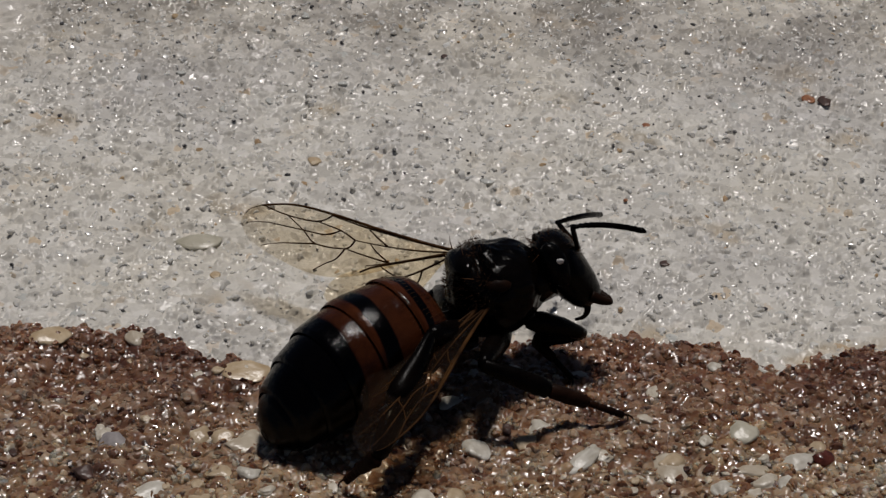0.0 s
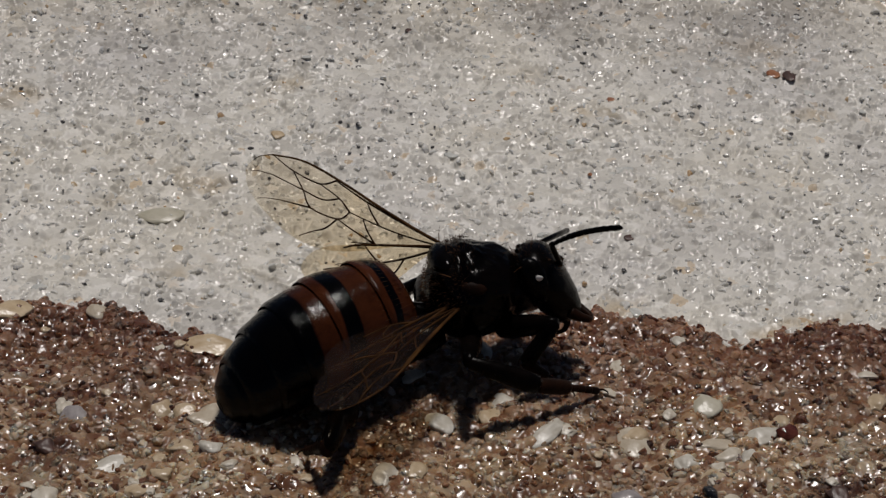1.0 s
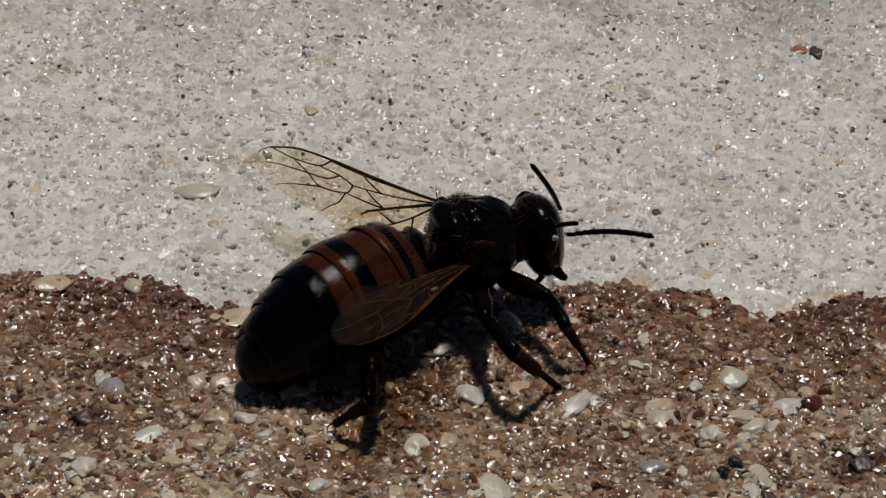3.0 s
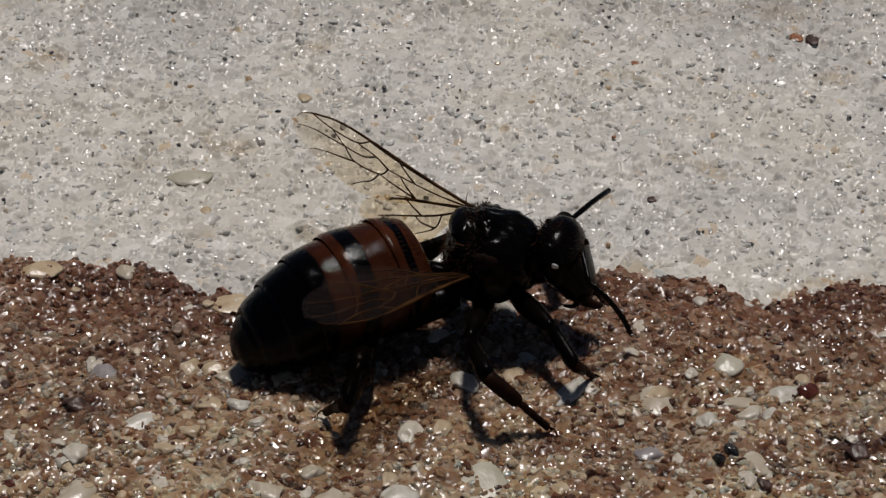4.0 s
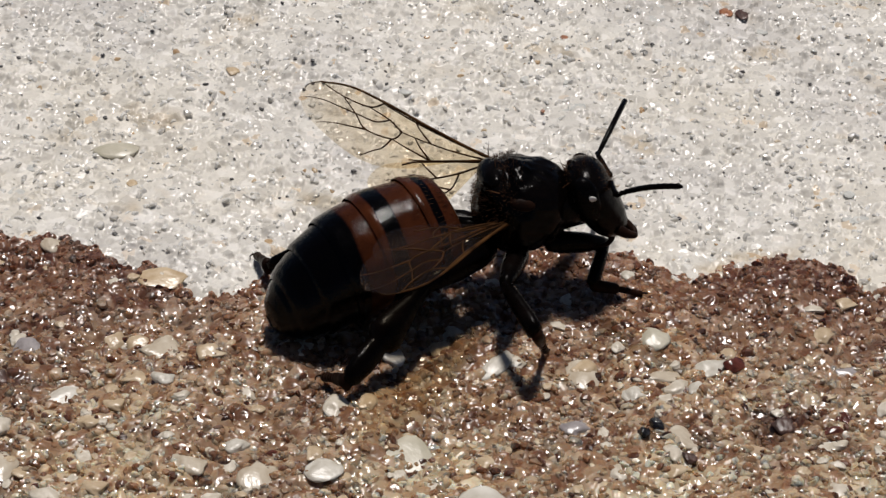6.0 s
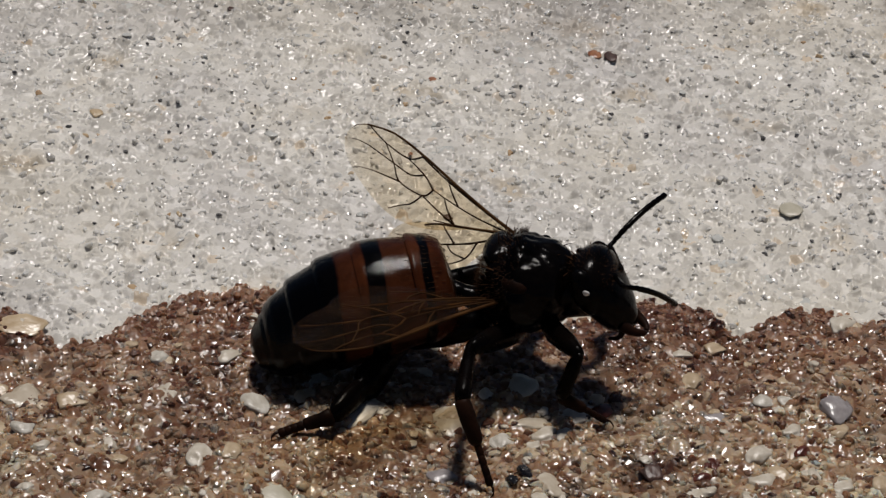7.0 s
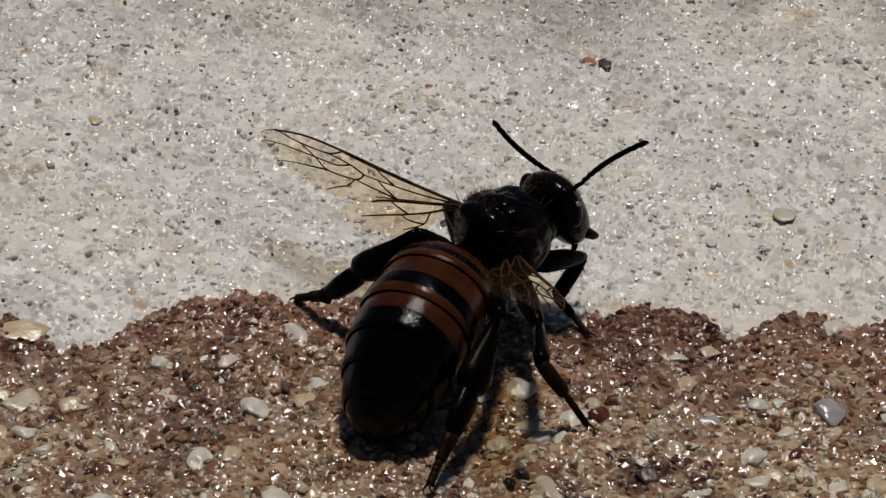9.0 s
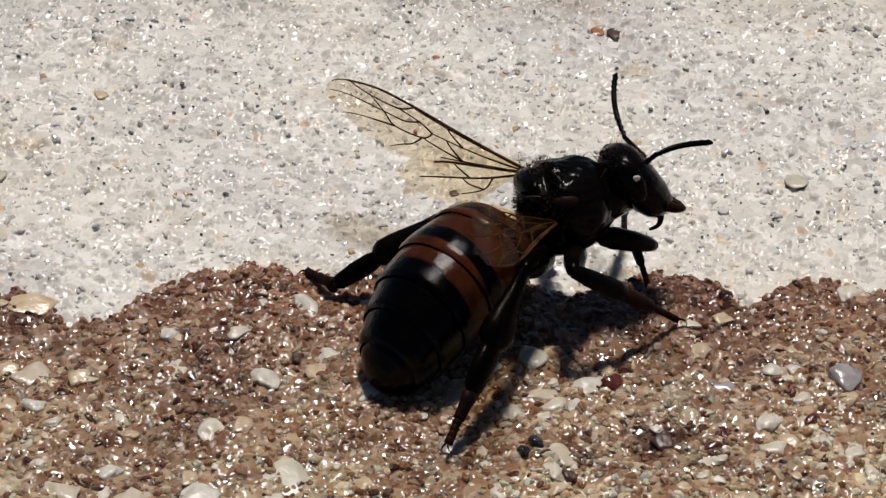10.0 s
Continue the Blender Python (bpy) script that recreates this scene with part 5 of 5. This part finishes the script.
    step("front", "right",
         feet=[
        (0, 3.05, -3.86, 0.15), (0.5, 3.7, -4.79, 0.15), (1, 3.99, -5.88, 0.15), (1.5, 4.05, -6.87, 0.15), (2, 4.02, -6.74, 0.15),
        (2.5, 3.63, -5.74, 0.15), (4, 4.02, -7.29, 0.15), (4.5, 3.02, -9.28, 0.15), (5, 4.8, -4.3, 0.15), (6.5, 9.72, -4.96, 0.15),
        (7, 10.85, -8.39, 0.15), (7.5, 11.4, -5.95, 0.15), (8, 9.53, -5.83, 0.15), (8.5, 9.82, -4.6, 0.15), (9, 10.83, -3.54, 0.15),
        (9.5, 10.82, -3.55, 0.15), (10, 12.54, -2.88, 0.15),
         ], knees=[
        (0, 3.35, -2.67, 1.11), (0.5, 3.43, -3.11, 0.9), (1, 3.5, -5.68, 2.59), (1.5, 3.08, -6.17, 0.95), (2, 2.87, -5.32, 0.97),
        (2.5, 2.43, -4.15, 1.9), (4, 2.65, -7.12, 1.84), (4.5, 2.62, -9.05, 2.34), (5, 4.21, -5.13, 2.72), (6.5, 8.16, -3.39, 1.13),
        (7, 9.76, -8.44, 2.73), (7.5, 11.08, -4.62, 1.01), (8, 9.81, -3.5, 0.99), (8.5, 10.61, -1.79, 1.26), (9, 10.7, -1.39, 1.78),
        (9.5, 11.04, -1.48, 1.92), (10, 12.5, -2.88, 1.94),
         ], ankles=[
        (0, 1.82, -2.76, 0.66), (0.5, 2.26, -3.89, 0.59), (1, 2.48, -6.2, 1.47), (1.5, 2.38, -7.23, 1.21), (2, 2.59, -6.45, 1.42),
        (2.5, 2.72, -5.41, 1.88), (4, 3.04, -8.36, 1.76), (4.5, 2.43, -10.32, 1.97), (5, 3.92, -5.9, 1.37), (6.5, 7.96, -4.64, 0.56),
        (7, 9.15, -8.64, 1.14), (7.5, 9.81, -5.25, 0.54), (8, 8.78, -4.41, 0.58), (8.5, 10.19, -2.99, 0.72), (9, 10.04, -2.14, 0.59),
        (9.5, 10.25, -2.07, 0.65), (10, 11.97, -1.43, 0.77),
         ])
    step("front", "left",
         feet=[
        (0, 2.64, 1.11, 0.15), (0.5, 3.16, 0.46, 0.15), (1, 3.7, -0.21, 0.15), (1.5, 3.39, -0.05, 0.15), (2, 2.5, 0.95, 0.15),
        (2.5, 1.22, 2.08, 0.15), (4, 4.1, -1.29, 0.15), (4.5, 5.64, -3.51, 0.15), (5, 4.17, -0.07, 0.15), (6.5, 8.84, -0.47, 0.15),
        (7, 12.18, -3.11, 0.15), (7.5, 10.98, 0.91, 3.66), (8, 9.02, 1.7, 3.93), (8.5, 9.28, 1.76, 0.15), (9, 8.82, 2, 0.15),
        (9.5, 9.01, 2.18, 0.15), (10, 12.1, 0.7, 0.15),
         ], knees=[
        (0, 2.15, -0.64, 2.86), (0.5, 2.53, -1.28, 2.63), (1, 2.85, -1.87, 2.32), (1.5, 2.49, -1.75, 2.14), (2, 1.79, -0.85, 2.21),
        (2.5, 0.75, 0.22, 2.37), (4, 3.11, -2.67, 2.54), (4.5, 4.55, -4.72, 2.63), (5, 3.33, -1.68, 2.58), (6.5, 7.97, -1.95, 3.01),
        (7, 11.12, -4.27, 3.04), (7.5, 9.25, -2.22, 3.19), (8, 7.39, -2.15, 3.9), (8.5, 9.01, -0.05, 3.05), (9, 8.65, 0.19, 3.09),
        (9.5, 8.85, 0.39, 3.18), (10, 11.61, -0.99, 3.44),
         ], ankles=[
        (0, 1.56, -0.48, 1.18), (0.5, 1.84, -1, 0.99), (1, 2.03, -1.27, 0.78), (1.5, 1.65, -0.97, 0.67), (2, 0.87, -0.18, 0.76),
        (2.5, -0.1, 0.54, 0.81), (4, 2.39, -2.03, 0.96), (4.5, 3.9, -4.05, 1.02), (5, 2.61, -1.21, 0.96), (6.5, 7.36, -1.27, 1.39),
        (7, 10.69, -3.24, 1.48), (7.5, 9.5, -0.36, 3.22), (8, 8.04, -0.4, 3.87), (8.5, 8.16, 0.51, 1.52), (9, 7.89, 0.54, 1.48),
        (9.5, 8.19, 0.68, 1.53), (10, 11.15, -0.45, 1.73),
         ])
    step("middle", "right",
         feet=[
        (0, 4.85, -5.9, 0.15), (0.5, 5.06, -5.73, 0.15), (1, 5.01, -5.85, 0.15), (1.5, 3.35, -10.73, 0.15), (2, 2.84, -8.01, 0.15),
        (2.5, 2.92, -6.38, 0.15), (4, 2.65, -10.09, 0.15), (4.5, 2.54, -10.07, 0.15), (5, 2.29, -4.71, 0.15), (6.5, 6.18, -9.33, 0.15),
        (7, 7.09, -11.79, 0.15), (7.5, 7.07, -11.88, 0.15), (8, 7.07, -11.85, 0.15), (8.5, 10.39, -8.48, 0.15), (9, 10.37, -8.5, 0.15),
        (9.5, 10.4, -8.56, 0.15), (10, 13.52, -4.75, 0.15),
         ], knees=[
        (0, 0.1, -6.52, 2.52), (0.5, 0.13, -6.97, 2.5), (1, 0.82, -7.45, 2.29), (1.5, 0.66, -7.53, 1.13), (2, 1.13, -6.79, 1.55),
        (2.5, 0.68, -5.8, 2.12), (4, 0.07, -7.85, 1.87), (4.5, 0.96, -9.38, 1.89), (5, 1.34, -7.28, 2.49), (6.5, 4.72, -7.23, 2.44),
        (7, 6.46, -8.26, 2.75), (7.5, 6.85, -7.61, 2.39), (8, 6.72, -7.48, 2.05), (8.5, 9.16, -6.18, 2.36), (9, 8.85, -6.05, 2.25),
        (9.5, 8.99, -5.84, 2.28), (10, 9.41, -6.63, 3.45),
         ], ankles=[
        (0, 2.27, -6.46, 1.45), (0.5, 2.32, -6.49, 1.46), (1, 3.01, -7.76, 1.5), (1.5, 1.24, -9.46, 1.39), (2, 0.92, -8.59, 2.4),
        (2.5, 1.36, -7.69, 2.46), (4, 0.54, -9.81, 2.13), (4.5, 0.93, -11.3, 2.47), (5, 3.01, -7.68, 0.8), (6.5, 4.77, -9.22, 2.76),
        (7, 6.24, -10.29, 2.36), (7.5, 6.89, -9.54, 1.45), (8, 6.83, -9.46, 1.27), (8.5, 8.81, -8.16, 2.6), (9, 8.71, -8.05, 2.5),
        (9.5, 8.92, -7.85, 2.53), (10, 11.32, -5.84, 1.98),
         ])
    step("middle", "left",
         feet=[
        (0, -0.74, 1.53, 0.15), (0.5, -0.18, 1.12, 0.15), (1, 0.44, 0.75, 0.15), (1.5, 0.08, 0.75, 0.15), (2, -0.89, 1.2, 0.15),
        (2.5, -2.17, 1.8, 0.15), (4, 1.07, 0.25, 0.15), (4.5, 2.96, -1.42, 0.15), (5, 0.91, 0.87, 0.15), (6.5, 5.71, 0.86, 0.15),
        (7, 9.56, -0.95, 0.15), (7.5, 8.95, 0.12, 0.15), (8, 6.22, 0.62, 0.15), (8.5, 5.9, 1.41, 0.15), (9, 5.49, 1.32, 0.15),
        (9.5, 5.67, 1.57, 0.15), (10, 8.8, 1.54, 0.15),
         ], knees=[
        (0, -0.35, -0.35, 2.72), (0.5, 0.05, -0.81, 2.56), (1, 0.43, -1.19, 2.4), (1.5, 0.05, -1.2, 2.33), (2, -0.71, -0.68, 2.42),
        (2.5, -1.75, -0.01, 2.53), (4, 0.87, -1.55, 2.65), (4.5, 2.56, -3.19, 2.68), (5, 0.9, -1, 2.68), (6.5, 5.63, -0.97, 3.04),
        (7, 9.16, -2.66, 3.07), (7.5, 8.74, -1.67, 2.99), (8, 6.38, -1.19, 2.97), (8.5, 6.48, -0.33, 3), (9, 6.17, -0.33, 3.05),
        (9.5, 6.35, -0.07, 3.1), (10, 9.2, -0.37, 3.1),
         ], ankles=[
        (0, 1.19, -0.75, 0.89), (0.5, 1.58, -1.33, 0.77), (1, 2.07, -1.8, 0.78), (1.5, 1.69, -1.83, 0.73), (2, 0.99, -1.14, 0.78),
        (2.5, -0.15, -0.42, 0.77), (4, 1.55, -2.78, 0.81), (4.5, 2.87, -4.49, 0.79), (5, 1.72, -2.08, 0.77), (6.5, 6.13, -2.13, 1.07),
        (7, 8.99, -3.9, 1.1), (7.5, 8.71, -2.91, 1.01), (8, 6.82, -2.35, 0.99), (8.5, 7.37, -1.21, 0.97), (9, 7.11, -1.17, 1.03),
        (9.5, 7.29, -0.91, 1.07), (10, 9.53, -1.4, 0.99),
         ])
    step("hind", "right",
         feet=[
        (0, -4.09, -9.41, 0.15), (0.5, -3.89, -9.28, 0.15), (1, -4.16, -9.24, 0.15), (1.5, -4.28, -9.3, 0.15), (2, -4.26, -9.35, 0.15),
        (2.5, -4.27, -9.34, 0.15), (4, -4.36, -9.39, 0.15), (4.5, -4.12, -9.45, 0.15), (5, -4.26, -9.33, 0.15), (6.5, -0.9, -8.72, 0.15),
        (7, 0.63, -9.24, 0.15), (7.5, 1.25, -9.35, 0.15), (8, 1.41, -9.43, 0.15), (8.5, 4.98, -12.6, 0.15), (9, 4.92, -12.49, 0.15),
        (9.5, 5.07, -12.2, 0.15), (10, 5.03, -12.2, 0.15),
         ], knees=[
        (0, -1.5, -6.44, 3.56), (0.5, -1.47, -6.79, 3.48), (1, -2.48, -6.1, 0.9), (1.5, -2.63, -6.13, 0.9), (2, -2.59, -5.78, 0.9),
        (2.5, -2.61, -5.23, 0.9), (4, -2.9, -6.17, 0.9), (4.5, -1.95, -7.45, 0.92), (5, -1.88, -6.04, 0.9), (6.5, 2.7, -6.91, 2.5),
        (7, 4.71, -5.42, 0.9), (7.5, 4.93, -6.23, 0.9), (8, 4.27, -6.33, 0.9), (8.5, 7.89, -6.91, 3.18), (9, 7.49, -6.84, 3.11),
        (9.5, 7.9, -6.61, 3.13), (10, 7.88, -6.87, 3.61),
         ], ankles=[
        (0, -3.6, -9.2, 0.8), (0.5, -2.22, -10.04, 0.77), (1, -2.96, -10.11, 1.53), (1.5, -3.06, -10.15, 1.53), (2, -2.92, -9.81, 1.52),
        (2.5, -2.88, -9.28, 1.42), (4, -3.24, -10.17, 1.65), (4.5, -3.77, -11.12, 1.43), (5, -2.88, -9.99, 1.42), (6.5, 0.27, -10.11, 1.13),
        (7, 2.23, -8.78, 0.63), (7.5, 2.95, -9.88, 0.82), (8, 3, -10.25, 0.98), (8.5, 6.25, -10.42, 1.47), (9, 6.01, -10.42, 1.4),
        (9.5, 6.27, -10.13, 1.42), (10, 6.2, -10.25, 1.63),
         ])
    step("hind", "left",
         feet=[
        (0, -5.33, -2.69, 0.15), (0.5, -5.06, -2.76, 0.15), (1, -4.78, -2.66, 0.15), (1.5, -4.95, -2.94, 0.15), (2, -5.27, -3.24, 0.15),
        (2.5, -5.79, -3.28, 0.15), (4, -4.68, -2.17, 0.15), (4.5, -3.15, -2.68, 0.15), (5, -4.29, -2.57, 0.15), (6.5, -3.55, -2.15, 0.15),
        (7, 3.42, -2.05, 0.15), (7.5, 3.09, -2.02, 0.15), (8, 1.41, -3.36, 0.15), (8.5, 1.13, -1.64, 0.15), (9, 1.16, -1.65, 0.15),
        (9.5, 1.16, -1.74, 0.15), (10, 1.21, -1.73, 0.15),
         ], knees=[
        (0, -1.44, -0.43, 1.19), (0.5, -1.06, -0.82, 1.04), (1, -0.72, -1.03, 0.99), (1.5, -1.12, -1.07, 1.01), (2, -1.88, -0.72, 1.17),
        (2.5, -2.89, -0.22, 1.29), (4, -0.2, -1.11, 1.44), (4.5, 1.59, -2.58, 1.4), (5, -0.24, -0.83, 1.41), (6.5, 1.68, -3.56, 2.21),
        (7, 8.21, -2.04, 1.88), (7.5, 7.69, -1.24, 1.75), (8, 5.24, -1.14, 1.76), (8.5, 5.15, -0.74, 2.02), (9, 4.96, -3.99, 4.28),
        (9.5, 5.01, -3.88, 4.16), (10, 5.79, -2.47, 2.88),
         ], ankles=[
        (0, -3.82, -3.84, 0.78), (0.5, -3.67, -4.08, 0.78), (1, -3.53, -4.14, 0.79), (1.5, -3.66, -4.39, 0.77), (2, -3.77, -4.4, 0.74),
        (2.5, -4.14, -4.14, 0.7), (4, -3.48, -3.73, 0.74), (4.5, -2.24, -4.45, 0.78), (5, -2.98, -3.97, 0.85), (6.5, -2.59, -3.79, 1),
        (7, 4.36, -3.76, 0.88), (7.5, 4.24, -3.59, 0.82), (8, 2.88, -4.51, 0.88), (8.5, 2.1, -3.4, 0.61), (9, 2.2, -3.36, 0.64),
        (9.5, 2.23, -3.45, 0.53), (10, 2.16, -3.52, 0.55),
         ])


motions()
